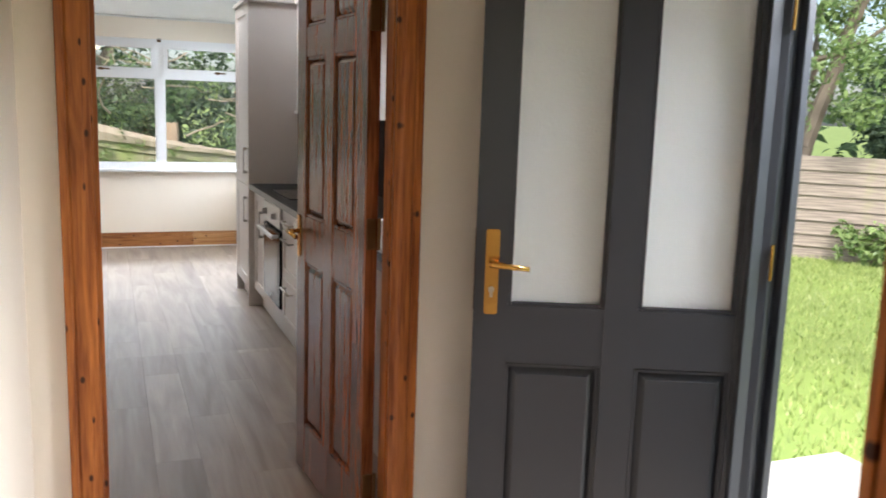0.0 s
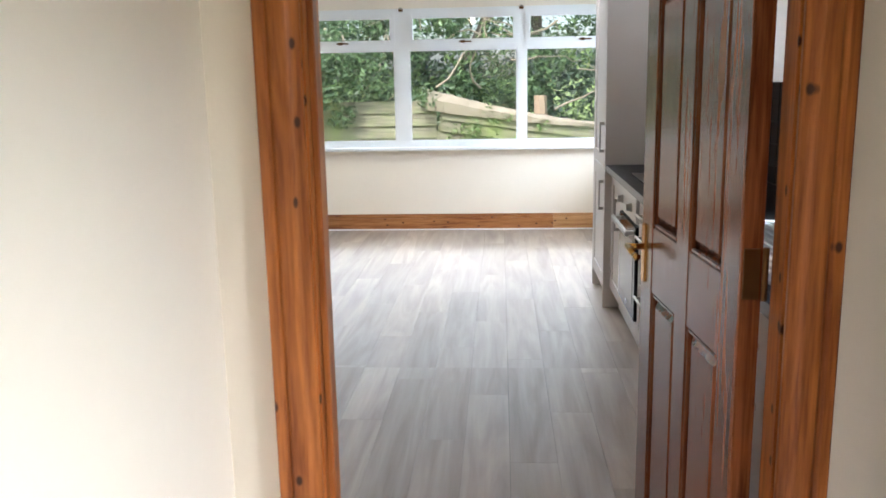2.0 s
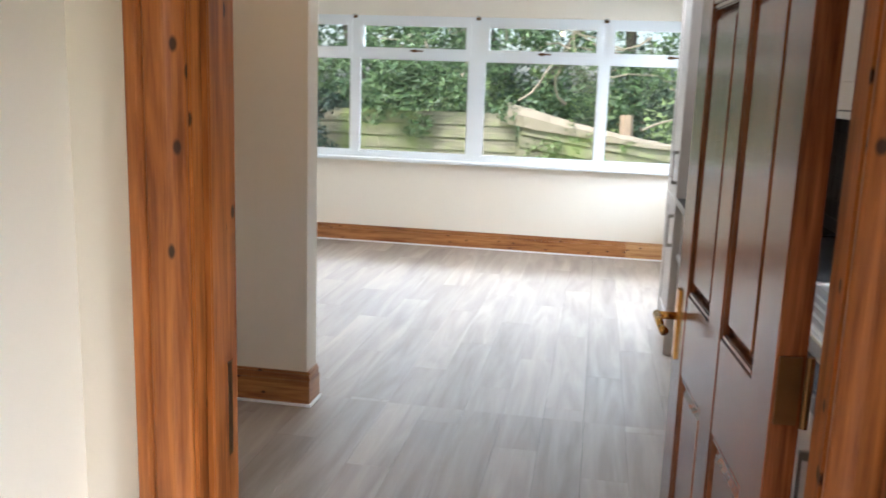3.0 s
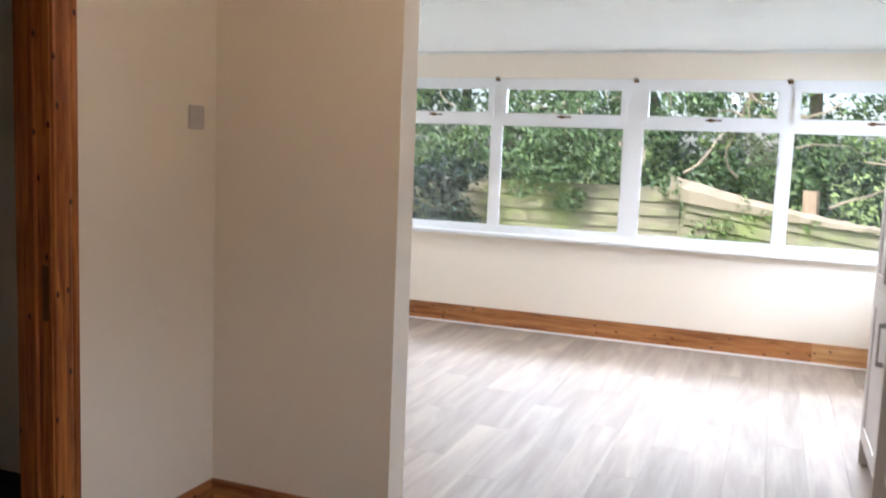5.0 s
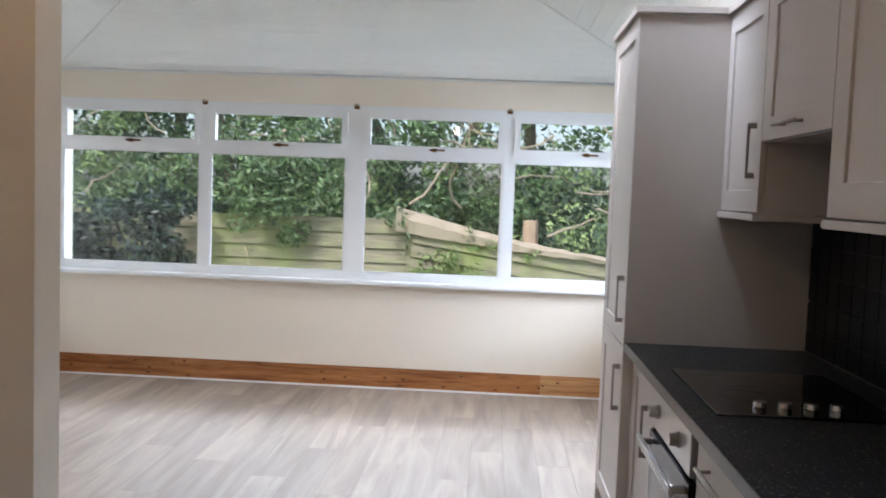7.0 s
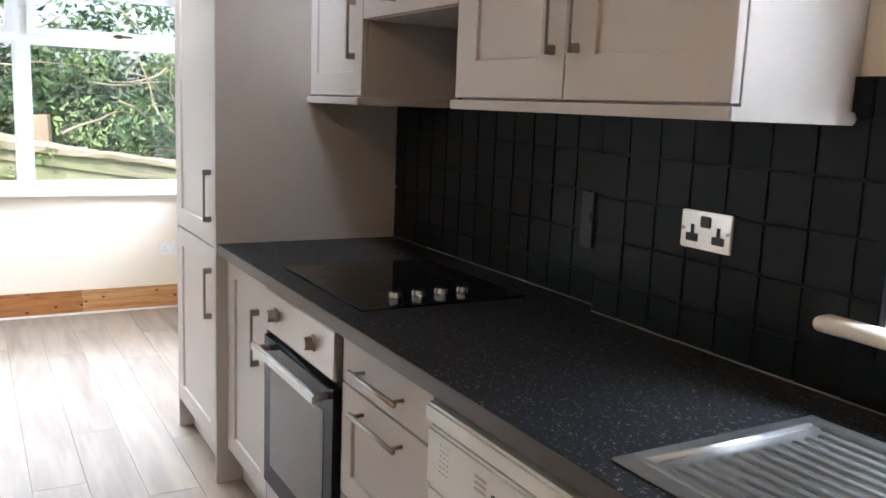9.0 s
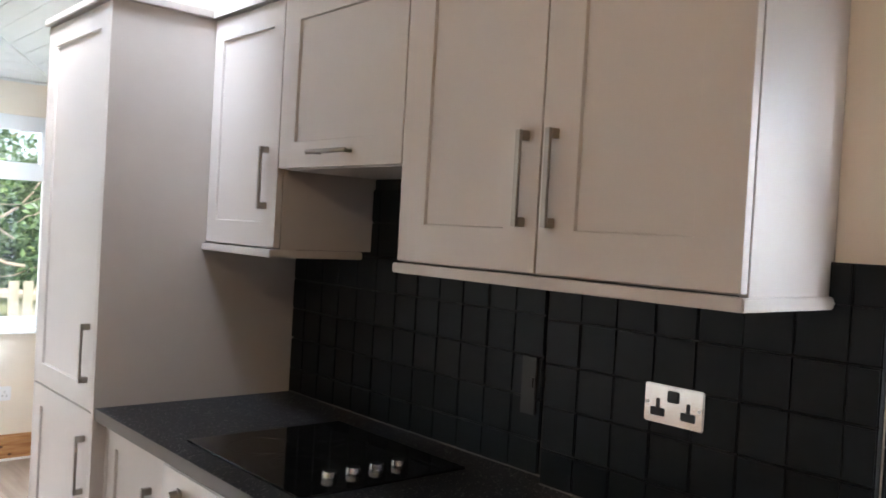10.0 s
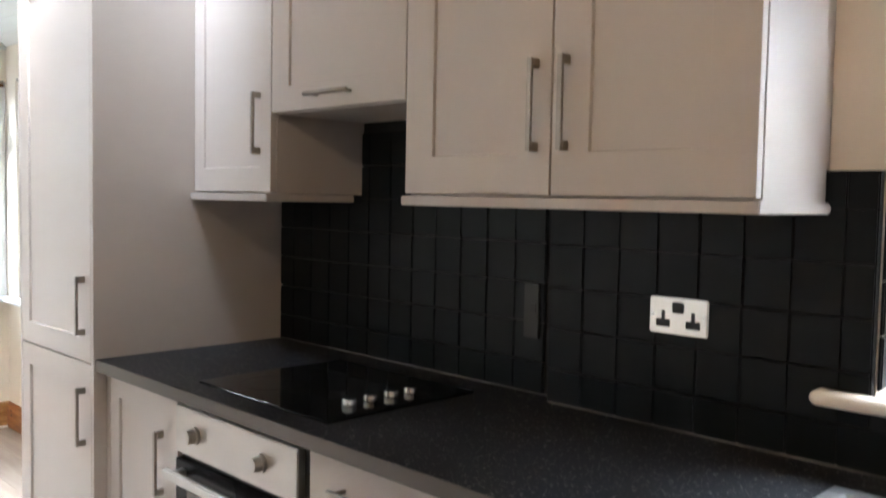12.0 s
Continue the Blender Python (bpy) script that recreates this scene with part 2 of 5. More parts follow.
def part(name, bm, mat, parent=None, label="", smooth=False):
    ob = new(name, mesh_of(name, bm, mat, smooth))
    if parent:
        ob.parent = parent
        ob.matrix_parent_inverse = parent.matrix_world.inverted()
    if label:
        tagged(ob, label)
    return ob


def thing(name, label, category, at=(0, 0, 0), group="", kind=""):
    ob = new(name)
    ob.empty_display_size = 0.05
    ob.location = at
    bpy.context.view_layer.update()
    return tagged(ob, label, category, group, kind)


def block(name, dims, mat, label="", category="", kind="", bevel=0.0, parent=None):
    bm = bmesh.new()
    box(bm, *dims, bevel)
    ob = part(name, bm, mat, parent)
    return tagged(ob, label, category, "", kind)


def blocks(name, many, mat, label="", category="", kind="", parent=None, bevel=0.0):
    bm = bmesh.new()
    for d in many:
        box(bm, *d, bevel)
    ob = part(name, bm, mat, parent)
    return tagged(ob, label, category, "", kind)


def rings(bm, loops, cap=True):
    """Joins closed loops of equal length, one after the other, into one skin."""
    vs = [[bm.verts.new(p) for p in lp] for lp in loops]
    for a, b in zip(vs, vs[1:]):
        k = len(a)
        for i in range(k):
            bm.faces.new((a[i], a[(i + 1) % k], b[(i + 1) % k], b[i]))
    if cap:
        bm.faces.new(vs[0])
        bm.faces.new(vs[-1])
    bmesh.ops.recalc_face_normals(bm, faces=bm.faces)


def prism(bm, ring, push):
    """A closed ring of points pushed along a vector into a solid."""
    vs = [bm.verts.new(p) for p in ring]
    f = bm.faces.new(vs)
    r = bmesh.ops.extrude_face_region(bm, geom=[f])
    bmesh.ops.translate(bm, vec=push, verts=[v for v in r["geom"] if isinstance(v, bmesh.types.BMVert)])
    bmesh.ops.recalc_face_normals(bm, faces=bm.faces)


# ---- plan ----
XR, XL, YF = 1.785, -2.72, 9.32        # side walls of the garden room and its window wall
XN, YN0, YN1 = -1.355, 5.18, 5.31      # side wall of the kitchen; the nib between kitchen and garden room
YD0, YD1 = 2.65, 2.78                  # wall with the kitchen door
DX0, DX1, DTOP = 0.13, 0.962, 2.0      # kitchen door opening
EAVES, PITCH = 2.30, 0.36
XM = (XR + XL) / 2
APEX_Y, APEX_Z = YF - (XR - XL) / 2, EAVES + PITCH * (XR - XL) / 2
XH, YS = 1.822, 5.168                  # recessed face behind the hob, and where it begins
XK = (XR + XN) / 2                     # ridge over the kitchen
S = "structure"

# floor under the planks
block("floor", (XL - 0.3, XR + 0.12, -1.6, YF + 0.1, -0.12, -0.006), GROUT, "grey oak plank flooring", "floor", S)

# window wall, with one wide opening
WZ0, WZ1 = 0.80, 2.088
blocks("wall_north", [(XL, XR, YF, YF + 0.25, -0.1, WZ0), (XL, XR, YF, YF + 0.25, WZ1, EAVES + 0.15)], WALL, "cream painted wall below and above a long window", "wall", S)
# east wall: garden room side window, kitchen window, entrance
SY0, SY1 = 7.45, 9.16
KY0, KY1, KZ0, KZ1 = 3.30, 4.37, 1.05, 2.02
EY0, EY1, ETOP = 1.13, 2.06, 2.05
blocks("wall_east", [
    (XR, XR + 0.28, -1.6, EY0, -0.1, 2.6), (XR, XR + 0.28, EY0, EY1, ETOP, 2.6), (XR, 1.925, EY1, 2.175, -0.1, 2.6), (1.925, XR + 0.28, EY1, 2.175, ETOP, 2.6), (XR, XR + 0.28, 2.175, KY0, -0.1, 2.6),
    (XR, XR + 0.28, KY0, KY1, -0.1, KZ0), (XR, XR + 0.28, KY0, KY1, KZ1, 2.6), (XR, XR + 0.28, KY1, YS, -0.1, 2.6), (XH, XR + 0.28, YS, 7.10, -0.1, 2.6), (XR, XR + 0.28, 7.10, SY0, -0.1, 2.6),
    (XR, XR + 0.28, SY0, SY1, -0.1, WZ0), (XR, XR + 0.28, SY0, SY1, WZ1, 2.6), (XR, XR + 0.28, SY1, YF + 0.25, -0.1, 2.6)],
    WALL, "cream painted outer wall", "wall", S)
block("wall_west", (XL - 0.25, XL, YN0, YF + 0.25, -0.1, 2.6), WALL, "cream painted side wall of the garden room", "wall", S)
block("wall_nib", (XL, -0.595, YN0, YN1, -0.006, 3.3), WALL, "cream painted return wall between kitchen and garden room", "wall", S)
# kitchen west wall with a doorway
LY0, LY1, LTOP = 3.60, 4.42, 2.0
blocks("wall_west_kitchen", [(XN - 0.13, XN, YD1, LY0, -0.006, 2.6), (XN - 0.13, XN, LY0, LY1, LTOP, 2.6), (XN - 0.13, XN, LY1, YN0, -0.006, 2.6)],
       WALL, "cream painted wall with a doorway", "wall", S)
blocks("wall_kitchen_door", [(XN - 0.13, DX0 - 0.03, YD0, YD1, -0.006, 3.0), (DX0 - 0.03, DX1 + 0.03, YD0, YD1, DTOP + 0.03, 3.0), (DX1 + 0.03, XR, YD0, YD1, -0.006, 3.0)],
       WALL, "cream painted wall with the kitchen doorway", "wall", S)
# hall
HX = -0.05
block("wall_hall_side", (HX - 1.2, HX, 1.92, YD0, -0.006, 2.45), WALL, "cream painted hall wall with an outer corner", "wall", S)
BX0, BX1 = -0.10, 0.838
blocks("wall_south", [(-1.25, BX0, 0.60, 0.72, -0.006, 2.45), (BX0, BX1, 0.60, 0.72, 2.02, 2.45), (BX1, XR, 0.60, 0.72, -0.006, 2.45)], WALL, "cream painted wall with a doorway", "wall", S)
block("wall_hall_west", (-1.37, -1.25, -1.6, 1.92, -0.006, 2.45), WALL, "cream painted hall wall", "wall", S)
blocks("wall_back", [(-1.37, -0.6, -1.72, -1.6, -0.006, 2.45), (1.2, XR, -1.72, -1.6, -0.006, 2.45), (-0.6, 1.2, -1.72, -1.6, -0.006, 0.9), (-0.6, 1.2, -1.72, -1.6, 2.1, 2.45)], WALL, "cream painted wall", "wall", S)
block("ceiling_hall", (-1.37, XR, -1.72, YD0, 2.45, 2.55), CEILING, "white plaster hall ceiling", "ceiling", S)
# side room beyond the west doorway
blocks("wall_side_room", [(-2.75, -2.63, YD0, YN0, -0.006, 2.4), (-2.63, XN - 0.13, YD0, YD1, -0.006, 2.4)], WALL, "pale wall of the room beyond the doorway", "wall", S)
block("ceiling_side_room", (-2.75, XN - 0.13, YD0, YN0, 2.4, 2.5), CEILING, "white ceiling", "ceiling", S)

# kitchen vault in cream plaster, with a white band where it meets the garden room
zk = EAVES + PITCH * (XR - XK)
for name, label, mat, y0, y1 in (("ceiling_kitchen", "cream painted plaster sloped ceiling", WALL, YD0, 4.985), ("ceiling_band", "plain white plaster band of the sloped ceiling", CEILING, 4.985, 5.375)):
    bm = bmesh.new()
    prism(bm, [(XR + 0.28, y0, EAVES - PITCH * 0.28), (XK, y0, zk), (XN - 0.13, y0, zk - PITCH * (XK - XN + 0.13)), (XN - 0.13, y0, zk + 0.1), (XK, y0, zk + 0.25), (XR + 0.28, y0, zk)], (0, y1 - y0, 0))
    tagged(part(name, bm, mat), label, "ceiling", "", S)

# boarded hipped ceiling of the garden room; each slope in strips with a groove
SKY_Y0, SKY_Y1, SKY_X0, SKY_X1 = 6.012, 7.083, 0.42, 1.497


def slope_strip(bm, a0, a1, b0, b1, lift):
    """One board: lower edge from a0 to a1, upper edge from b0 to b1, with thickness upwards."""
    vs = [bm.verts.new(p) for p in (a0, a1, b1, b0)] + [bm.verts.new((p[0], p[1], p[2] + lift)) for p in (a0, a1, b1, b0)]
    for f in ((0, 1, 2, 3), (7, 6, 5, 4), (0, 4, 5, 1), (1, 5, 6, 2), (2, 6, 7, 3), (3, 7, 4, 0)):
        bm.faces.new([vs[i] for i in f])


bm = bmesh.new()
STEP, GAP = 0.094, 0.0028
n_boards = int((XR - XL) / 2 / STEP) + 1
Y0 = YN1 + 0.065
for i in range(n_boards):
    s0, s1 = i * STEP, min((i + 1) * STEP - GAP, (XR - XL) / 2 - 0.001)
    if s1 <= s0:
        continue
    z0, z1 = EAVES + PITCH * s0, EAVES + PITCH * s1
    slope_strip(bm, (XL + s0, YF - s0, z0), (XR - s0, YF - s0, z0), (XL + s1, YF - s1, z1), (XR - s1, YF - s1, z1), 0.012)
    slope_strip(bm, (XL + s0, Y0, z0), (XL + s0, YF - s0, z0), (XL + s1, Y0, z1), (XL + s1, YF - s1, z1), 0.012)
    cuts = sorted({s0, s1} | {c for c in (XR - SKY_X1 - 0.029, XR - SKY_X0 + 0.029) if s0 < c < s1})
    for ca, cb in zip(cuts, cuts[1:]):
        za, zb = EAVES + PITCH * ca, EAVES + PITCH * cb
        if XR - SKY_X1 - 0.03 < (ca + cb) / 2 < XR - SKY_X0 + 0.03:
            slope_strip(bm, (XR - ca, YF - ca, za), (XR - ca, SKY_Y1 + 0.029, za), (XR - cb, YF - cb, zb), (XR - cb, SKY_Y1 + 0.029, zb), 0.012)
            slope_strip(bm, (XR - ca, SKY_Y0 - 0.029, za), (XR - ca, Y0, za), (XR - cb, SKY_Y0 - 0.029, zb), (XR - cb, Y0, zb), 0.012)
        else:
            slope_strip(bm, (XR - ca, YF - ca, za), (XR - ca, Y0, za), (XR - cb, YF - cb, zb), (XR - cb, Y0, zb), 0.012)
bmesh.ops.recalc_face_normals(bm, faces=bm.faces)
tagged(part("ceiling_garden_room", bm, BOARD), "white painted tongue and groove boarded hipped ceiling", "ceiling", "", S)

# roof deck above the boards, with a hole for the roof window
bm = bmesh.new()
d = 0.013


def deck(pts):
    vs = [bm.verts.new((x, y, z + d)) for x, y, z in pts]
    up = [bm.verts.new((x, y, z + d + 0.03)) for x, y, z in pts]
    k = len(vs)
    bm.faces.new(vs)
    bm.faces.new(up[::-1])
    for i in range(k):
        bm.faces.new((vs[i], vs[(i + 1) % k], up[(i + 1) % k], up[i]))


def rz(x):
    return EAVES + PITCH * (XR - x)


def on_right(x, y):
    return (x, y, rz(x))


deck([(XL - 0.25, YF + 0.25, EAVES - PITCH * 0.25), (XR + 0.25, YF + 0.25, EAVES - PITCH * 0.25), (XM, APEX_Y, APEX_Z)])
deck([(XL - 0.25, YN0, EAVES - PITCH * 0.25), (XL - 0.25, YF + 0.25, EAVES - PITCH * 0.25), (XM, APEX_Y, APEX_Z), (XM, YN0, APEX_Z)])
HX0, HX1, HY0, HY1 = SKY_X0 - 0.028, SKY_X1 + 0.028, SKY_Y0 - 0.028, SKY_Y1 + 0.028
deck([on_right(XR + 0.25, YN1), on_right(XR + 0.25, YF + 0.25), on_right(HX1, YF - (XR - HX1)), on_right(HX1, YN1)])
deck([on_right(HX1, HY1), on_right(HX1, YF - (XR - HX1)), on_right(HX0, YF - (XR - HX0)), on_right(HX0, HY1)])
deck([on_right(HX1, YN1), on_right(HX1, HY0), on_right(HX0, HY0), on_right(HX0, YN1)])
deck([on_right(HX0, YN1), on_right(HX0, YF - (XR - HX0)), (XM, APEX_Y, APEX_Z), (XM, YN1, APEX_Z)])
bmesh.ops.recalc_face_normals(bm, faces=bm.faces)
tagged(part("roof", bm, material("grey_primed_decking", (0.22, 0.22, 0.21), 0.8, vary=0.2)), "roof deck over the garden room", "roof", "", S)


# ---- doors, windows and trim ----
def casing(ob, name, u0, u1, face, out, z0, z1, axis, mat, flip=False):
    """An upright architrave with a stepped, moulded face. axis 'x': runs along x on a wall facing -y; 'y': along y on a wall facing +x."""
    w = u1 - u0
    bm = bmesh.new()
    profile = [(0.0, 0.0), (0.0, 0.9), (0.03, 1.0), (0.20, 1.0), (0.235, 0.93), (0.255, 0.80), (0.285, 0.74), (0.315, 0.80), (0.35, 0.92), (0.40, 0.95),
               (0.66, 0.95), (0.71, 0.90), (0.75, 0.76), (0.79, 0.64), (0.84, 0.60), (0.95, 0.58), (0.985, 0.52), (1.0, 0.42), (1.0, 0.0)]
    ring = []
    for a, t in profile:
        u = u1 - w * a if flip else u0 + w * a
        ring.append((u, face - out * t, z0) if axis == "x" else (face + out * t, u, z0))
    prism(bm, ring, (0, 0, z1 - z0))
    return part(name, bm, mat, ob)


def head_casing(ob, u0, u1, face, out, z0, z1, axis, mat):
    bm = bmesh.new()
    h = z1 - z0
    for a, b, t in ((0.0, 0.3, 0.7), (0.3, 0.75, 0.9), (0.75, 1.0, 1.0)):
        if axis == "x":
            box(bm, u0, u1, face - out * t, face, z0 + h * a, z0 + h * b, 0.002)
        else:
            box(bm, face, face + out * t, u0, u1, z0 + h * a, z0 + h * b, 0.002)
    return part("head_architrave", bm, mat, ob)


# kitchen door frame
f = thing("door_frame_1", "knotty varnished pine door frame with moulded architraves", "door frame", (0.55, 2.71, 0), kind=S)
for x0, x1 in ((DX0 - 0.03, DX0), (DX1 + 0.019, DX1 + 0.03)):
    block("jamb", (x0, x1, YD0 - 0.004, YD1 + 0.004, 0, DTOP + 0.03), PINE, parent=f, bevel=0.002)
block("head", (DX0, DX1 + 0.019, YD0 - 0.004, YD1 + 0.004, DTOP, DTOP + 0.03), PINE_X, parent=f, bevel=0.002)
block("door_stop", (DX0, DX0 + 0.012, 2.675, 2.725, 0, DTOP), PINE, parent=f, bevel=0.002)
block("door_stop", (DX1 + 0.007, DX1 + 0.019, 2.675, 2.725, 0, DTOP), PINE, parent=f, bevel=0.001)
casing(f, "architrave", 0.045, DX0 - 0.004, YD0, 0.022, 0, DTOP + 0.1, "x", PINE)
casing(f, "architrave", DX1 + 0.004, 1.055, YD0, 0.022, 0, DTOP + 0.1, "x", PINE, True)
head_casing(f, DX0 - 0.004, DX1 + 0.004, YD0, 0.022, DTOP + 0.012, DTOP + 0.1, "x", PINE_X)
block("strike_plate", (DX0 - 0.001, DX0 + 0.002, 2.735, 2.76, 0.91, 1.06), AGED_BRASS, parent=f)


def panel_door(ob, width, height, thick, cols, rows, mat, stile, raised=True):
    """Stiles, rails and raised fields in the local x-z plane, faces at y=0 and y=-thick. cols, rows: open fields (u0,u1), (z0,z1)."""
    us = [0] + [v for c in cols for v in c] + [width]
    for k in range(0, len(us), 2):
        block("stile" if k in (0, len(us) - 2) else "mullion", (us[k], us[k + 1], -thick, 0, 0 if k in (0, len(us) - 2) else rows[0][0] - 0.002, height if k in (0, len(us) - 2) else rows[-1][1] + 0.002), mat, parent=ob, bevel=0.002)
    zs = [0] + [v for r in rows for v in r] + [height]
    for k in range(0, len(zs), 2):
        block("rail", (stile, width - stile, -thick + 0.0015, -0.0015, zs[k], zs[k + 1]), mat, parent=ob, bevel=0.002)
    if not raised:
        return
    for u0, u1 in cols:
        for z0, z1 in rows:
            field(ob, u0, u1, z0, z1, thick, mat)


def field(ob, u0, u1, z0, z1, thick, mat, dark_edge=None):
    """A raised and fielded panel with mouldings on both faces."""
    bm = bmesh.new()
    box(bm, u0 - 0.004, u1 + 0.004, -thick * 0.62, -thick * 0.38, z0 - 0.004, z1 + 0.004)
    for y0, y1, grow in ((-thick * 0.40, -thick * 0.12, 1), (-thick * 0.88, -thick * 0.60, -1)):
        m = 0.034
        lo = [(u0 + 0.012, z0 + 0.012), (u1 - 0.012, z0 + 0.012), (u1 - 0.012, z1 - 0.012), (u0 + 0.012, z1 - 0.012)]
        hi = [(u0 + m, z0 + m), (u1 - m, z0 + m), (u1 - m, z1 - m), (u0 + m, z1 - m)]
        ya, yb = (y0, y1) if grow > 0 else (y1, y0)
        va = [bm.verts.new((x, ya, z)) for x, z in lo]
        vb = [bm.verts.new((x, yb, z)) for x, z in hi]
        bm.faces.new(vb)
        for i in range(4):
            bm.faces.new((va[i], va[(i + 1) % 4], vb[(i + 1) % 4], vb[i]))
    bmesh.ops.recalc_face_normals(bm, faces=bm.faces)
    part("panel", bm, mat, ob)
    bm = bmesh.new()
    for y0, y1 in ((-0.012, -0.003), (-thick + 0.003, -thick + 0.012)):
        for d_ in ((u0, u0 + 0.012, z0, z1), (u1 - 0.012, u1, z0, z1), (u0 + 0.012, u1 - 0.012, z0, z0 + 0.012), (u0 + 0.012, u1 - 0.012, z1 - 0.012, z1)):
            box(bm, d_[0], d_[1], y0, y1, d_[2], d_[3], 0.003)
    part("moulding", bm, mat, ob)


# kitchen door, open against the worktop's end
door = thing("door_1", "open six-panel stained pine door with brass lever handle", "door", (0, 0, 0), kind=S)
panel_door(door, 0.762, 1.985, 0.042, [(0.110, 0.332), (0.428, 0.652)], [(0.207, 0.872), (1.052, 1.655), (1.765, 1.89)], LEAF, 0.108)
for y, sgn in ((0.0, 1), (-0.042, -1)):
    bm = bmesh.new()
    box(bm, 0.708, 0.744, y, y + sgn * 0.006, 0.885, 1.05, 0.003)
    plate = part("handle_plate", bm, BRASS, door, "aged brass lever plate")
    bm = bmesh.new()
    cyl(bm, (0.726, y + sgn * 0.004, 0.985), (0.726, y + sgn * 0.048, 0.985), 0.009)
    cyl(bm, (0.735, y + sgn * 0.046, 0.985), (0.64, y + sgn * 0.050, 0.980), 0.010, 0.0075)
    cyl(bm, (0.642, y + sgn * 0.050, 0.980), (0.622, y + sgn * 0.046, 0.976), 0.0078, 0.010)
    part("lever", bm, BRASS, plate, smooth=True)
for z in (0.21, 1.075, 1.76):
    bm = bmesh.new()
    box(bm, -0.003, 0.0005, -0.036, -0.004, z - 0.05, z + 0.05, 0.001)
    cyl(bm, (-0.006, -0.045, z - 0.052), (-0.006, -0.045, z + 0.052), 0.006, seg=10)
    part("hinge", bm, AGED_BRASS, door, "dark aged brass butt hinge")
door.matrix_world = pose(0.924, 2.785, 0.008, 0, 0, 94.7)

# front door: two obscured panes over two panels, standing open
fd = thing("door_2", "open slate grey half-glazed front door with obscured glass", "door", kind=S)
FW, FT = 0.805, 0.045
panel_door(fd, FW, 1.985, FT, [(0.078, 0.345), (0.44, 0.71)], [(0.2, 0.772), (0.938, 1.87)], GREY_PAINT, 0.076, raised=False)
for u0, u1 in ((0.078, 0.345), (0.44, 0.71)):
    field(fd, u0, u1, 0.2, 0.772, FT, GREY_PAINT)
    bm = bmesh.new()
    box(bm, u0 - 0.004, u1 + 0.004, -0.025, -0.019, 0.934, 1.874)
    pane = part("pane", bm, FROSTED, fd, "obscured patterned glass pane")
    pane.visible_shadow = False
    bm = bmesh.new()
    for y0, y1 in ((-0.016, -0.004), (-FT + 0.004, -FT + 0.018)):
        for d_ in ((u0, u0 + 0.011, 0.938, 1.87), (u1 - 0.011, u1, 0.938, 1.87), (u0 + 0.011, u1 - 0.011, 0.938, 0.949), (u0 + 0.011, u1 - 0.011, 1.859, 1.87)):
            box(bm, d_[0], d_[1], y0, y1, d_[2], d_[3], 0.003)
    part("glazing_bead", bm, GREY_PAINT, fd)
for y, sgn in ((0.0, 1), (-FT, -1)):
    bm = bmesh.new()
    box(bm, 0.738, 0.776, y, y + sgn * 0.008, 0.912, 1.153, 0.003)
    plate = part("handle_plate", bm, BRASS, fd, "long polished brass lever plate")
    bm = bmesh.new()
    cyl(bm, (0.757, y + sgn * 0.006, 1.062), (0.757, y + sgn * 0.052, 1.062), 0.010)
    cyl(bm, (0.764, y + sgn * 0.050, 1.062), (0.655, y + sgn * 0.052, 1.052), 0.0095, 0.007)
    part("lever", bm, BRASS, plate, smooth=True)
    bm = bmesh.new()
    cyl(bm, (0.757, y + sgn * 0.006, 0.985), (0.757, y + sgn * 0.014, 0.985), 0.009)
    box(bm, 0.753, 0.761, y + sgn * 0.006, y + sgn * 0.012, 0.962, 0.985)
    part("lock_cylinder", bm, CHROME, plate)
block("edge_lock", (FW - 0.0005, FW + 0.002, -0.034, -0.012, 0.92, 1.15), AGED_BRASS, parent=fd)
for z in (0.25, 1.09, 1.76):
    bm = bmesh.new()
    cyl(bm, (-0.004, 0.004, z - 0.05), (-0.004, 0.004, z + 0.05), 0.0045, seg=10)
    part("hinge", bm, BRASS, fd, "brass butt hinge")
# face with the lever looks into the hall
ang = math.degrees(math.atan2(0.33, -0.73))
fd.matrix_world = pose(1.845, 2.002, 0.01, 0, 0, ang)

# front door frame with rebates
ff = thing("door_frame_2", "slate grey painted front door frame", "door frame", (1.9, 1.6, 0), kind=S)
for y0, y1, x0, x1 in ((2.012, 2.06, 1.787, 1.83), (2.028, 2.06, 1.83, 1.90), (2.005, 2.06, 1.90, 1.927), (EY0, EY0 + 0.048, 1.787, 1.83), (EY0, EY0 + 0.03, 1.83, 1.9), (EY0, EY0 + 0.055, 1.9, 2.068)):
    block("jamb", (x0, x1, y0, y1, 0, ETOP - 0.04), GREY_PAINT, parent=ff, bevel=0.002)
block("head", (1.787, 2.068, EY0, EY1, ETOP - 0.04, ETOP), GREY_PAINT, parent=ff, bevel=0.002)
block("threshold", (1.787, 2.14, EY0 + 0.055, 2.005, -0.006, 0.02), GROUND_GREY, parent=ff, bevel=0.004)

# doorway behind the walk
fs = thing("door_frame_3", "dark varnished pine door frame", "door frame", (0.8, 0.66, 0), kind=S)
for x0, x1 in ((BX0, BX0 + 0.03), (BX1 - 0.03, BX1)):
    block("jamb", (x0, x1, 0.596, 0.724, 0, 2.02), PINE, parent=fs, bevel=0.002)
casing(fs, "architrave", BX1 - 0.026, BX1 + 0.06, 0.745, 0.021, 0, 2.09, "x", PINE, True)
casing(fs, "architrave", BX0 - 0.06, BX0 + 0.026, 0.745, 0.021, 0, 2.09, "x", PINE)

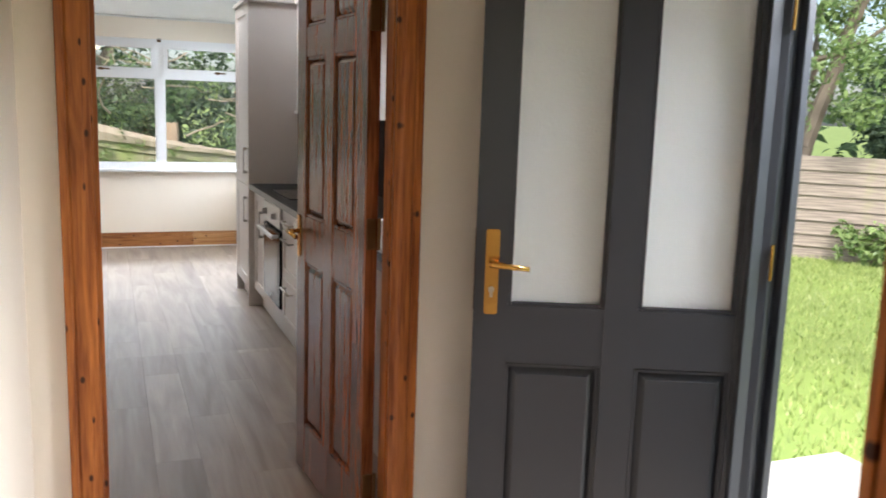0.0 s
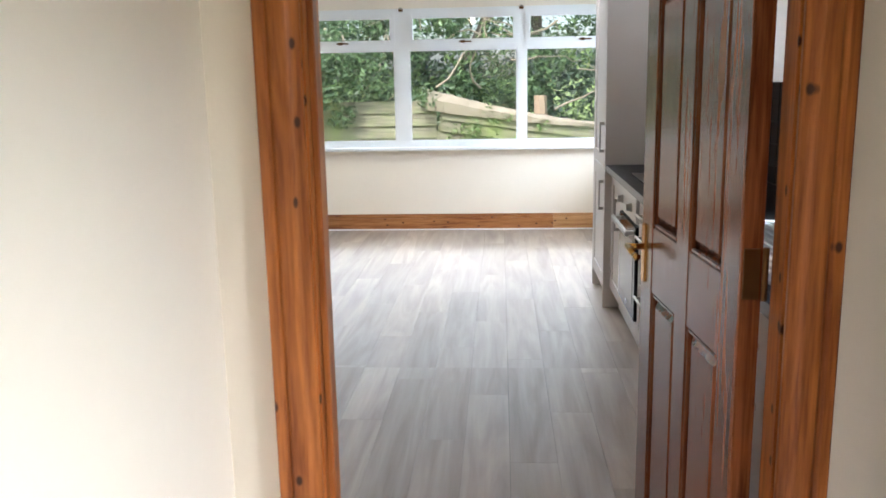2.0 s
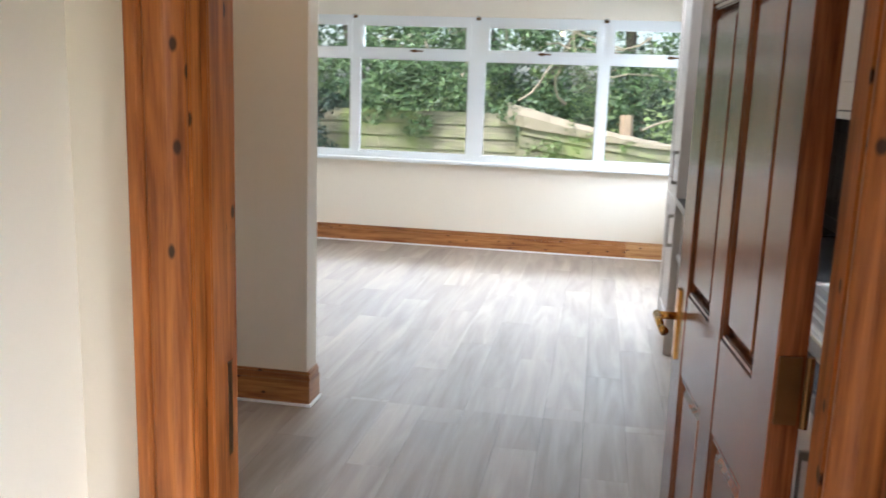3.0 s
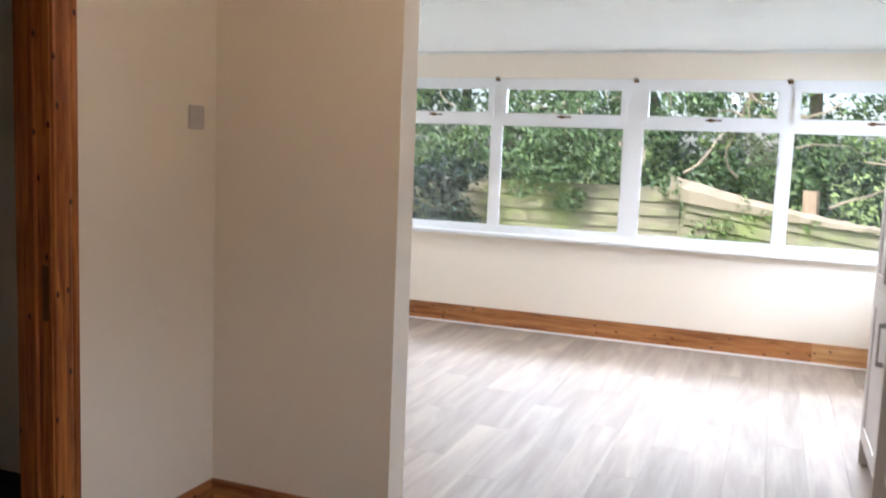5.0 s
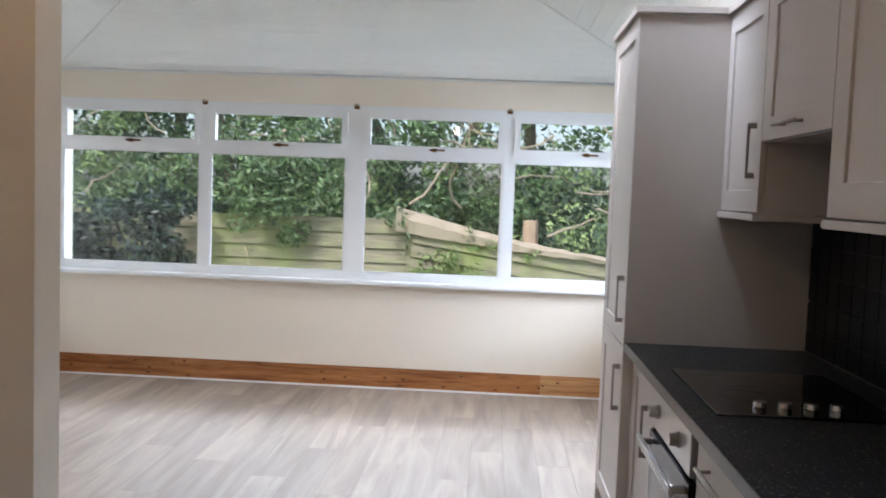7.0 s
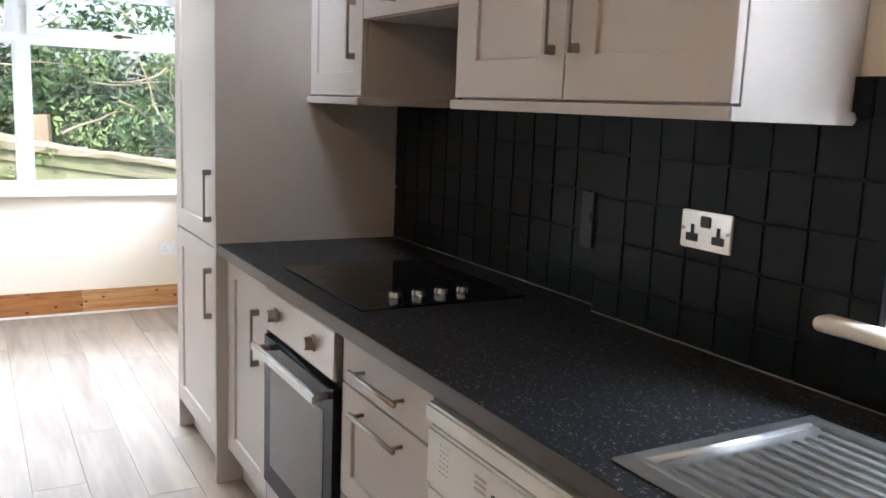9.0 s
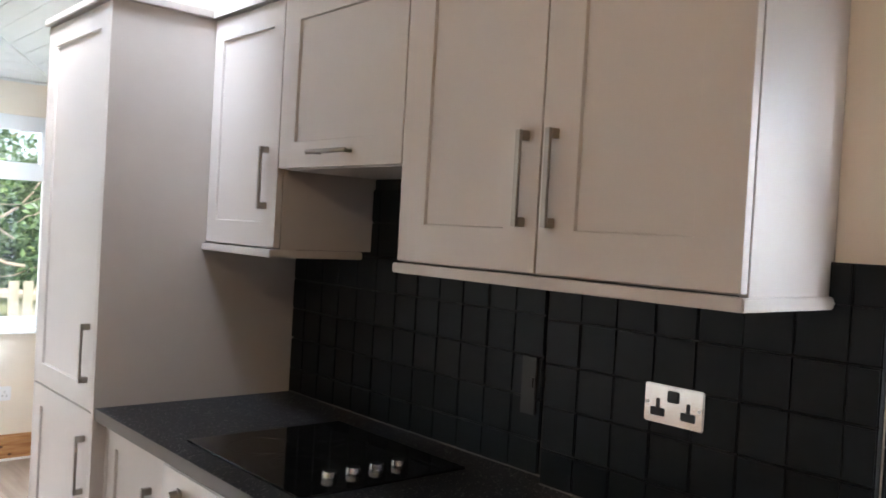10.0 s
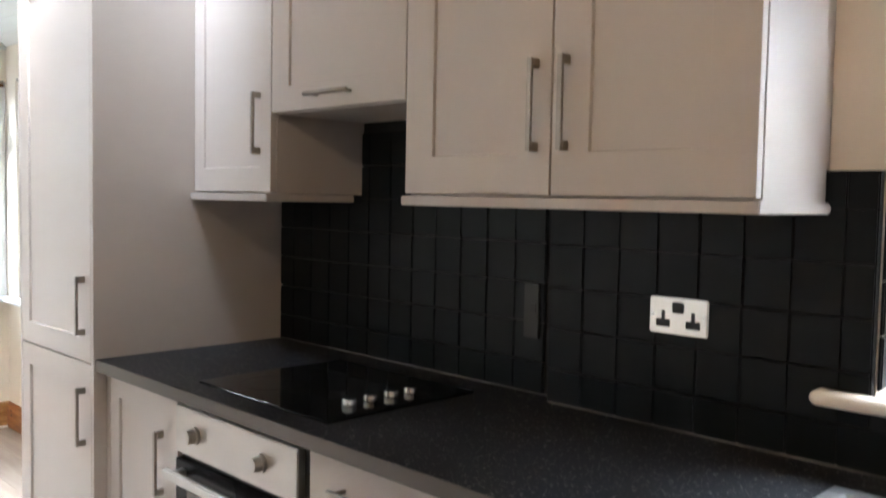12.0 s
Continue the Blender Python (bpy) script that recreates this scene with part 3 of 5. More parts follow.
# doorway into the side room
fw = thing("door_frame_4", "dark varnished pine door frame with knots", "door frame", (XN, 4.0, 0), kind=S)
for y0, y1 in ((LY0, LY0 + 0.03), (LY1 - 0.03, LY1)):
    block("jamb", (XN - 0.134, XN + 0.004, y0, y1, 0, LTOP), PINE, parent=fw, bevel=0.002)
block("door_stop", (XN - 0.09, XN - 0.045, LY1 - 0.044, LY1 - 0.03, 0, LTOP - 0.03), PINE, parent=fw, bevel=0.002)
block("head", (XN - 0.134, XN + 0.004, LY0 + 0.03, LY1 - 0.03, LTOP - 0.03, LTOP), PINE_Y, parent=fw, bevel=0.002)
casing(fw, "architrave", LY1 - 0.024, LY1 + 0.062, XN, 0.022, 0, LTOP + 0.08, "y", PINE, True)
casing(fw, "architrave", LY0 - 0.062, LY0 + 0.024, XN, 0.022, 0, LTOP + 0.08, "y", PINE)
head_casing(fw, LY0 + 0.024, LY1 - 0.024, XN, 0.022, LTOP - 0.02, LTOP + 0.08, "y", PINE_Y)
block("strike_plate", (XN - 0.03, XN - 0.005, LY1 - 0.032, LY1 - 0.0285, 0.92, 1.09), AGED_BRASS, parent=fw)


# skirting boards with a moulded top edge
def skirting(name, a, b, normal, mat, h=0.155, t=0.018):
    """From a to b along x or y; normal: the way it faces from the wall."""
    bm = bmesh.new()
    (x0, y0), (x1, y1), (nx, ny) = a, b, normal
    for z0, z1, k in ((0, h * 0.74, 1.0), (h * 0.74, h * 0.85, 0.72), (h * 0.85, h * 0.93, 0.85), (h * 0.93, h, 0.5)):
        box(bm, min(x0, x1, x0 + nx * t * k), max(x0, x1, x0 + nx * t * k), min(y0, y1, y0 + ny * t * k), max(y0, y1, y0 + ny * t * k), z0, z1, 0.0015)
    ob = part(name, bm, mat)
    return tagged(ob, "knotty varnished pine skirting board", "skirting board", "", S)


skirting("baseboard", (XL, YF), (0.965, YF), (0, -1), PINE_X)
skirting("baseboard", (0.9655, YF), (XR, YF), (0, -1), wood("pale_pine_skirting", (0.38, 0.17, 0.06), (0.62, 0.36, 0.16), "X", 0.35, knot_scale=11.0))
skirting("baseboard", (XR, 7.11), (XR, YF - 0.018), (-1, 0), PINE_Y)
skirting("baseboard", (XL, YN1), (XL, YF - 0.018), (1, 0), PINE_Y)
skirting("baseboard", (XN, YN0), (-0.577, YN0), (0, -1), PINE_X, 0.16)
skirting("baseboard", (-0.595, YN0), (-0.595, YN1), (1, 0), PINE_Y, 0.16)
skirting("baseboard", (XN, LY1 + 0.064), (XN, YN0 - 0.018), (1, 0), PINE_Y, 0.16)
skirting("baseboard", (XN, YD1), (XN, LY0 - 0.064), (1, 0), PINE_Y, 0.16)
skirting("baseboard", (HX, 1.92), (HX, YD0), (1, 0), PINE_Y, 0.16)
# pale bead along the floor's edge
blocks("trim", [(XL, XR, YF - 0.03, YF - 0.0185, 0, 0.012), (XN, -0.566, YN0 - 0.03, YN0 - 0.0185, 0, 0.01), (-0.5765, -0.566, YN0 - 0.0185, YN1, 0, 0.01)], UPVC, "white sealant bead along the skirting", "trim", S)


# long window: two coupled frames, four bays with top lights
def window_set(name, label, bays, z0, z1, zt, place, coupled=()):
    """bays: list of (u0,u1) along the local x axis; the room is on the -y side."""
    w = thing(name, label, "window", kind=S)
    u_a, u_b = bays[0][0], bays[-1][1]
    d0, d1 = 0.0, 0.065
    block("outer_frame", (u_a, u_b, d0, d1, z0, z0 + 0.055), UPVC, parent=w, bevel=0.003)
    block("outer_frame", (u_a, u_b, d0, d1, z1 - 0.052, z1), UPVC, parent=w, bevel=0.003)
    block("transom", (u_a, u_b, d0 + 0.002, d1 - 0.002, zt - 0.022, zt + 0.028), UPVC, parent=w, bevel=0.003)
    edges = sorted({u for b in bays for u in b})
    for u in edges:
        hw = 0.066 if any(abs(u - c) < 0.01 for c in coupled) else 0.038
        lo, hi = max(u - hw, u_a), min(u + hw, u_b)
        block("mullion", (lo, hi, d0 + 0.001, d1 - 0.001, z0 + 0.055, z1 - 0.052), UPVC, parent=w, bevel=0.003)
    for u0, u1 in bays:
        a = u0 + (0.066 if any(abs(u0 - c) < 0.01 for c in coupled) else 0.038)
        b = u1 - (0.066 if any(abs(u1 - c) < 0.01 for c in coupled) else 0.038)
        # opening top light
        bm = bmesh.new()
        s, zl, zh = 0.042, zt + 0.024, z1 - 0.048
        for d_ in ((a - 0.006, a + s, zl, zh), (b - s, b + 0.006, zl, zh), (a + s, b - s, zl, zl + s + 0.004), (a + s, b - s, zh - s, zh)):
            box(bm, d_[0], d_[1], -0.012, 0.05, d_[2], d_[3], 0.004)
        sash = part("top_light", bm, UPVC, w)
        bm = bmesh.new()
        box(bm, a + s - 0.006, b - s + 0.006, 0.02, 0.026, zl + s, zh - s + 0.004)
        p = part("pane", bm, SHEET, w)
        p.visible_shadow = False
        bm = bmesh.new()
        box(bm, a - 0.006, b + 0.006, 0.02, 0.026, z0 + 0.05, zt - 0.018)
        p = part("pane", bm, SHEET, w)
        p.visible_shadow = False
        bm = bmesh.new()
        for d_ in ((a, a + 0.014, z0 + 0.055, zt - 0.022), (b - 0.014, b, z0 + 0.055, zt - 0.022), (a + 0.014, b - 0.014, z0 + 0.055, z0 + 0.069), (a + 0.014, b - 0.014, zt - 0.036, zt - 0.022)):
            box(bm, d_[0], d_[1], 0.004, 0.02, d_[2], d_[3], 0.002)
        part("glazing_bead", bm, UPVC, w)
        bm = bmesh.new()
        c = (a + b) / 2
        box(bm, c - 0.018, c + 0.022, -0.02, -0.012, zl + 0.008, zl + 0.034, 0.003)
        box(bm, c - 0.035, c + 0.085, -0.036, -0.024, zl + 0.014, zl + 0.027, 0.004)
        cyl(bm, (c, -0.02, zl + 0.02), (c, -0.034, zl + 0.02), 0.009, seg=10)
        part("handle", bm, AGED_BRASS, sash, "tarnished metal window fastener")
    w.matrix_world = place
    return w


BAYS = [(XL, -1.59), (-1.59, -0.46), (-0.46, 0.665), (0.665, XR)]
window_set("window_1", "long white window with four panes and opening top lights", BAYS, WZ0, WZ1, 1.735, pose(0, YF + 0.015, 0), (-0.46,))
bm = bmesh.new()
box(bm, XL, XR, YF - 0.075, YF + 0.06, WZ0 - 0.026, WZ0 + 0.004, 0.008)
tagged(part("window_sill", bm, UPVC), "white window board under the long window", "window sill", "", S)
window_set("window_2", "white side window with opening top lights", [(SY0, (SY0 + SY1) / 2), ((SY0 + SY1) / 2, SY1)], WZ0, WZ1, 1.735, Matrix(((0, 1, 0, XR + 0.015), (1, 0, 0, 0), (0, 0, 1, 0), (0, 0, 0, 1))))
bm = bmesh.new()
box(bm, XR - 0.06, XR + 0.06, SY0 - 0.03, YF - 0.076, WZ0 - 0.026, WZ0 + 0.004, 0.008)
tagged(part("window_sill", bm, UPVC), "white window board under the side window", "window sill", "", S)
window_set("window_3", "white kitchen window above the sink", [(KY0, (KY0 + KY1) / 2), ((KY0 + KY1) / 2, KY1)], KZ0 + 0.02, KZ1, 1.68, Matrix(((0, 1, 0, XR + 0.12), (1, 0, 0, 0), (0, 0, 1, 0), (0, 0, 0, 1))))
bm = bmesh.new()
cyl(bm, (1.729, KY0, 1.053), (1.729, 4.462, 1.053), 0.0155, seg=24)
bmesh.ops.create_uvsphere(bm, u_segments=24, v_segments=12, radius=0.0155, matrix=pose(1.729, 4.462, 1.053))
box(bm, 1.729, 1.761, KY0, 4.470, 1.0377, 1.0683, 0.004)
box(bm, 1.755, XR + 0.12, KY0 + 0.001, KY1 - 0.013, 1.040, 1.066)
tagged(part("window_sill", bm, material("cream_gloss_paint", (0.80, 0.71, 0.60), 0.3, vary=0.06)), "cream painted round-nosed window board", "window sill", "", S)
# curtain wire brackets on the frame heads
def bracket(m, first=[]):
    if first:
        return copy_thing(first[0], m)
    ob = thing("curtain_bracket", "small grey metal curtain wire bracket", "bracket", group="brackets on the window head")
    block("plate", (-0.02, 0.02, -0.006, 0, -0.024, 0.026), AGED_BRASS, parent=ob, bevel=0.002)
    bm = bmesh.new()
    cyl(bm, (-0.012, -0.02, 0.004), (0.012, -0.02, 0.004), 0.009, seg=10)
    box(bm, -0.004, 0.004, -0.02, -0.004, -0.004, 0.008)
    part("eye", bm, NICKEL, ob, smooth=True)
    ob.matrix_world = m
    first.append(ob)
    return ob


for x in (-1.595, -0.46, 0.662, 1.755):
    bracket(pose(x, YF + 0.014, 2.085))
bracket(pose(XR + 0.014, 9.10, 2.085, 0, 0, -90))

# ---- roof window ----
rw = thing("window_4", "open-reveal roof window with a pine frame", "window", (0.95, 6.64, 2.6), kind=S)
tilt = math.degrees(math.atan(PITCH))
LIFT = 0.22
bm = bmesh.new()
for (xa, ya), (xb, yb) in (((SKY_X0, SKY_Y0), (SKY_X1, SKY_Y0)), ((SKY_X1, SKY_Y0), (SKY_X1, SKY_Y1)), ((SKY_X1, SKY_Y1), (SKY_X0, SKY_Y1)), ((SKY_X0, SKY_Y1), (SKY_X0, SKY_Y0))):
    cx, cy = (SKY_X0 + SKY_X1) / 2, (SKY_Y0 + SKY_Y1) / 2

    def grow(x, y, g):
        return (x + (g if x > cx else -g), y + (g if y > cy else -g))
    inner = [(xa, ya, rz(xa) - 0.004), (xb, yb, rz(xb) - 0.004), (xb, yb, rz(xb) + LIFT), (xa, ya, rz(xa) + LIFT)]
    ga, gb = grow(xa, ya, 0.03), grow(xb, yb, 0.03)
    outer = [(*ga, rz(xa) - 0.004), (*gb, rz(xb) - 0.004), (*gb, rz(xb) + LIFT), (*ga, rz(xa) + LIFT)]
    vi, vo = [bm.verts.new(p) for p in inner], [bm.verts.new(p) for p in outer]
    bm.faces.new(vi)
    bm.faces.new(vo[::-1])
    for i in range(4):
        bm.faces.new((vi[i], vi[(i + 1) % 4], vo[(i + 1) % 4], vo[i]))
bmesh.ops.recalc_face_normals(bm, faces=bm.faces)
part("reveal_lining", bm, BOARD, rw, "white painted reveal")
PINE_FRESH = wood("lacquered_pine", (0.55, 0.30, 0.14), (0.72, 0.46, 0.25), "Y", 0.3, 0.15)


def tilted(x, y, up):
    """A pose on the right slope; local x runs down the slope, y along the room."""
    return pose(x, y, rz(x) + up, 0, tilt, 0)


mid = tilted((SKY_X0 + SKY_X1) / 2, (SKY_Y0 + SKY_Y1) / 2, 0)
L2, W2 = (SKY_X1 - SKY_X0) / 2 / math.cos(radians(tilt)), (SKY_Y1 - SKY_Y0) / 2


def set_bar(name, mat, dims, bevel=0.004):
    bm = bmesh.new()
    box(bm, *dims, bevel)
    bmesh.ops.transform(bm, matrix=mid, verts=bm.verts)
    return part(name, bm, mat, rw)


z0, z1 = 0.145, 0.225
for a, b in ((-L2, -L2 + 0.05), (L2 - 0.05, L2)):
    set_bar("frame", PINE_FRESH, (a, b, -W2, W2, z0, z1))
for a, b in ((-W2, -W2 + 0.05), (W2 - 0.05, W2)):
    set_bar("frame", PINE_FRESH, (-L2 + 0.05, L2 - 0.05, a, b, z0, z1))
for a, b in ((-L2 + 0.052, -L2 + 0.115), (L2 - 0.115, L2 - 0.052)):
    set_bar("sash", PINE_FRESH, (a, b, -W2 + 0.052, W2 - 0.052, z0 + 0.03, z1 + 0.02))
for a, b in ((-W2 + 0.052, -W2 + 0.115), (W2 - 0.115, W2 - 0.052)):
    set_bar("sash", PINE_FRESH, (-L2 + 0.115, L2 - 0.115, a, b, z0 + 0.03, z1 + 0.02))
set_bar("pane", SHEET, (-L2 + 0.11, L2 - 0.11, -W2 + 0.11, W2 - 0.11, z0 + 0.06, z0 + 0.066), 0).visible_shadow = False
for a, b in ((-L2 + 0.115, -L2 + 0.123), (L2 - 0.123, L2 - 0.115)):
    set_bar("glazing_gasket", BLACK, (a, b, -W2 + 0.115, W2 - 0.115, z0 + 0.05, z0 + 0.06), 0)
set_bar("vent_bar", STEEL, (-L2 + 0.055, -L2 + 0.08, -W2 + 0.2, W2 - 0.2, z0 + 0.005, z0 + 0.03))
for y in (-W2 + 0.1, W2 - 0.1):
    set_bar("hinge_screw", BLACK, (L2 - 0.052, L2 - 0.046, y - 0.01, y + 0.01, z0 + 0.02, z0 + 0.04), 0.002)

# hip cover strips
bm = bmesh.new()
for x_c in (XL, XR):
    a, b = Vector((x_c, YF, EAVES)), Vector((XM, APEX_Y, APEX_Z))
    cyl(bm, a + Vector((0, 0, -0.004)), b + Vector((0, 0, -0.004)), 0.011, seg=8)
tagged(part("trim", bm, BOARD), "white cover beads along the ceiling hips", "trim", "", S)
bm = bmesh.new()
box(bm, XL, XR, YF - 0.012, YF, EAVES - 0.018, EAVES - 0.002, 0.003)
tagged(part("trim", bm, BOARD), "white bead at the top of the wall", "trim", "", S)
bm = bmesh.new()
cyl(bm, (XR, Y0, EAVES - 0.001), (0.4, Y0, rz(0.4) - 0.001), 0.005, seg=8)
tagged(part("trim", bm, BOARD), "white bead where boarding meets plaster", "trim", "", S)

# downlights
GLOW = glowing("warm_lamp_face", (1.0, 0.58, 0.20), 3.5)
light_mesh = {}


def downlight(x, y, z, rx, ry):
    ob = thing("downlight", "small lit recessed ceiling downlight with white ring", "downlight", group="downlights in the ceiling")
    if not light_mesh:
        bm = bmesh.new()
        cyl(bm, (0, 0, -0.006), (0, 0, 0.004), 0.040, 0.043, 24)
        light_mesh["ring"] = mesh_of("ring", bm, STEEL)
        bm = bmesh.new()
        cyl(bm, (0, 0, -0.009), (0, 0, -0.004), 0.027, 0.027, 20)
        light_mesh["lamp"] = mesh_of("lamp", bm, GLOW)
    for k in ("ring", "lamp"):
        o = new(k, light_mesh[k])
        o.parent = ob
    ob.matrix_world = pose(x, y, z, rx, ry, 0)


for x in (-1.063, 0.18):
    y = 8.30
    downlight(x, y, EAVES + PITCH * (YF - y) - 0.002, -tilt, 0)
downlight(0.773, 7.65, rz(0.773) - 0.002, 0, tilt)
for x, y, z in ((-1.063, 8.28, 2.62), (0.18, 8.28, 2.62), (0.74, 7.65, 2.62)):
    lamp("downlight_beam", "SPOT", 12, look((x, y, z), (x, y - 0.2, 0)), (1, 0.82, 0.6), cone=radians(100))


# ---- kitchen ----
def bow_handle(parent, y, z, length, upright, x):
    """Square D handle standing off a front at x."""
    bm = bmesh.new()
    h, w, o = length / 2, 0.007, 0.030
    if upright:
        box(bm, x - o, x - o + 0.008, y - w, y + w, z - h, z + h, 0.0015)
        for s in (-1, 1):
            box(bm, x - o + 0.008, x, y - w, y + w, z + s * (h - 0.010) - 0.010, z + s * (h - 0.010) + 0.010, 0.0015)
        return part("handle", bm, NICKEL, parent, "brushed nickel bow handle")
    cyl(bm, (x - 0.032, y - h, z), (x - 0.032, y + h, z), 0.0065, seg=14)
    for s in (-1, 1):
        cyl(bm, (x - 0.032, y + s * (h - 0.02), z), (x, y + s * (h - 0.02), z), 0.005, seg=10)
    return part("handle", bm, NICKEL, parent, "brushed nickel bar handle", True)


def shaker(parent, name, y0, y1, z0, z1, x, stile=0.062, rail=0.066, t=0.02):
    """A framed front with a recessed panel; its face at x."""
    g = 0.0015
    y0, y1, z0, z1 = y0 + g, y1 - g, z0 + g, z1 - g
    bm = bmesh.new()

    def ring(px, m, n):
        return [(px, y0 + m, z0 + n), (px, y1 - m, z0 + n), (px, y1 - m, z1 - n), (px, y0 + m, z1 - n)]
    rings(bm, [ring(x + t, 0, 0), ring(x + 0.0018, 0, 0), ring(x + 0.0004, 0.0006, 0.0006), ring(x, 0.0018, 0.0018), ring(x, stile, rail), ring(x + 0.001, stile + 0.0008, rail + 0.0008), ring(x + 0.008, stile + 0.0025, rail + 0.0025)])
    return part(name, bm, CABINET, parent)


GR = "fitted kitchen units"
# tall unit
TX, TY0, TY1 = 1.108, 6.467, 7.109
tall = thing("tall_cabinet", "tall greige shaker larder cabinet with two doors", "cabinet", (1.45, 6.79, 0), GR)
block("side_panel", (TX, XH - 0.002, TY0, TY0 + 0.018, 0, 2.2), CABINET, parent=tall, bevel=0.001)
block("side_panel", (TX, XR - 0.002, TY1 - 0.018, TY1, 0, 2.2), CABINET, parent=tall, bevel=0.001)
block("body", (TX + 0.022, XR - 0.004, TY0 + 0.018, TY1 - 0.018, 0.13, 2.2), CABINET, parent=tall)
block("plinth", (TX + 0.06, TX + 0.078, TY0 + 0.018, TY1 - 0.018, 0, 0.13), CABINET, parent=tall)
d1 = shaker(tall, "door", TY0 + 0.018, TY1 - 0.018, 0.893, 2.195, TX, 0.07, 0.075)
bow_handle(d1, TY0 + 0.068, 1.075, 0.19, True, TX)
d2 = shaker(tall, "door", TY0 + 0.018, TY1 - 0.018, 0.13, 0.89, TX, 0.07, 0.075)
bow_handle(d2, TY0 + 0.068, 0.715, 0.19, True, TX)
bm = bmesh.new()
box(bm, TX - 0.016, XR - 0.002, TY0 - 0.016, TY1 + 0.014, 2.2, 2.226, 0.003)
part("cornice", bm, CABINET, tall)

# base units
BX = 1.149
base = thing("base_cabinet", "greige shaker base cabinet with one door", "cabinet", (1.45, 6.22, 0), GR)
block("body", (BX + 0.022, XR - 0.004, 5.995, 6.466, 0.13, 0.870), CABINET, parent=base)
block("filler", (BX + 0.001, BX + 0.02, 6.44, 6.466, 0.13, 0.868), CABINET, parent=base)
dd = shaker(base, "door", 5.998, 6.438, 0.135, 0.866, BX)
bow_handle(dd, 6.085, 0.66, 0.19, True, BX)
block("plinth", (BX + 0.06, BX + 0.078, 5.995, 6.466, 0, 0.128), CABINET, parent=base)

oven = thing("oven", "built-in electric oven with stainless fascia and dark glass door", "oven", (1.45, 5.69, 0), GR)
OY0, OY1 = 5.383, 5.992
block("body", (BX + 0.022, XR - 0.2, OY0, OY1, 0.15, 0.868), BLACK, parent=oven)
block("surround", (BX + 0.012, BX + 0.022, OY0, OY1, 0.135, 0.866), BLACK, parent=oven)
fas = block("fascia", (BX - 0.012, BX + 0.012, OY0 + 0.024, OY1 - 0.004, 0.72, 0.852), STEEL, parent=oven, bevel=0.003)
for y in (5.875, 5.556):
    bm = bmesh.new()
    cyl(bm, (BX - 0.012, y, 0.785), (BX - 0.020, y, 0.785), 0.024, 0.024, 24)
    cyl(bm, (BX - 0.020, y, 0.785), (BX - 0.042, y, 0.785), 0.0195, 0.0175, 24)
    part("knob", bm, STEEL, fas, "stainless control knob", False)
odoor = block("door", (BX - 0.012, BX + 0.012, OY0 + 0.024, OY1 - 0.004, 0.215, 0.702), OVEN_GLASS, parent=oven, bevel=0.003)
block("inner_window", (BX - 0.0135, BX - 0.0115, OY0 + 0.09, OY1 - 0.07, 0.29, 0.62), material("smoked_glass", (0.13, 0.12, 0.11), 0.15, spec=0.2), parent=odoor)
block("badge", (BX - 0.0135, BX - 0.0115, OY0 + 0.29, OY0 + 0.31, 0.245, 0.265), STEEL, parent=odoor)
bm = bmesh.new()
box(bm, BX - 0.062, BX - 0.045, OY0 + 0.04, OY1 - 0.02, 0.655, 0.685, 0.005)
for y in (OY0 + 0.075, OY1 - 0.055):
    box(bm, BX - 0.047, BX - 0.012, y - 0.014, y + 0.014, 0.660, 0.680, 0.003)
part("handle", bm, STEEL, odoor, "flat stainless handle bar")
block("lower_panel", (BX, BX + 0.018, OY0, OY1, 0.135, 0.205), CABINET, parent=oven, bevel=0.001)
block("plinth", (BX + 0.06, BX + 0.078, OY0, OY1, 0, 0.128), CABINET, parent=oven)

drw = thing("drawer_cabinet", "greige three-drawer base cabinet with bar handles", "cabinet", (1.45, 5.14, 0), GR)
WY0, WY1 = 4.897, 5.378
block("body", (BX + 0.022, XR - 0.004, WY0, WY1, 0.13, 0.870), CABINET, parent=drw)
bm = bmesh.new()
box(bm, BX, BX + 0.02, WY0 + 0.002, WY1 - 0.002, 0.735, 0.866, 0.002)
top_d = part("drawer", bm, CABINET, drw)
bow_handle(top_d, 5.142, 0.792, 0.25, False, BX)
for z0_, z1_ in ((0.435, 0.731), (0.135, 0.431)):
    o = shaker(drw, "drawer", WY0, WY1, z0_, z1_, BX, 0.06, 0.06)
    bow_handle(o, 5.142, z1_ - 0.045, 0.25, False, BX)
block("plinth", (BX + 0.06, BX + 0.078, WY0, WY1, 0, 0.128), CABINET, parent=drw)

dw = thing("dishwasher", "white freestanding dishwasher under the worktop", "dishwasher", (1.45, 4.6, 0))
WX = 1.128
block("body", (WX + 0.03, XR - 0.03, 4.292, 4.888, 0.02, 0.845), WHITE_GOODS, parent=dw, bevel=0.004)
block("top", (WX - 0.006, WX + 0.03, 4.292, 4.888, 0.806, 0.846), material("glossy_white_enamel", (0.80, 0.81, 0.79), 0.1, vary=0.03, coat=0.6), parent=dw, bevel=0.006)
block("gap", (WX + 0.012, WX + 0.03, 4.294, 4.886, 0.797, 0.806), BLACK, parent=dw)
cp = block("control_panel", (WX, WX + 0.03, 4.294, 4.886, 0.675, 0.797), WHITE_GOODS, parent=dw, bevel=0.006)
block("door", (WX + 0.004, WX + 0.03, 4.294, 4.886, 0.10, 0.671), WHITE_GOODS, parent=dw, bevel=0.006)
block("display", (WX - 0.001, WX + 0.001, 4.56, 4.64, 0.722, 0.752), BLACK, parent=cp)
GREY_INK = material("grey_print", (0.42, 0.42, 0.42), 0.6)
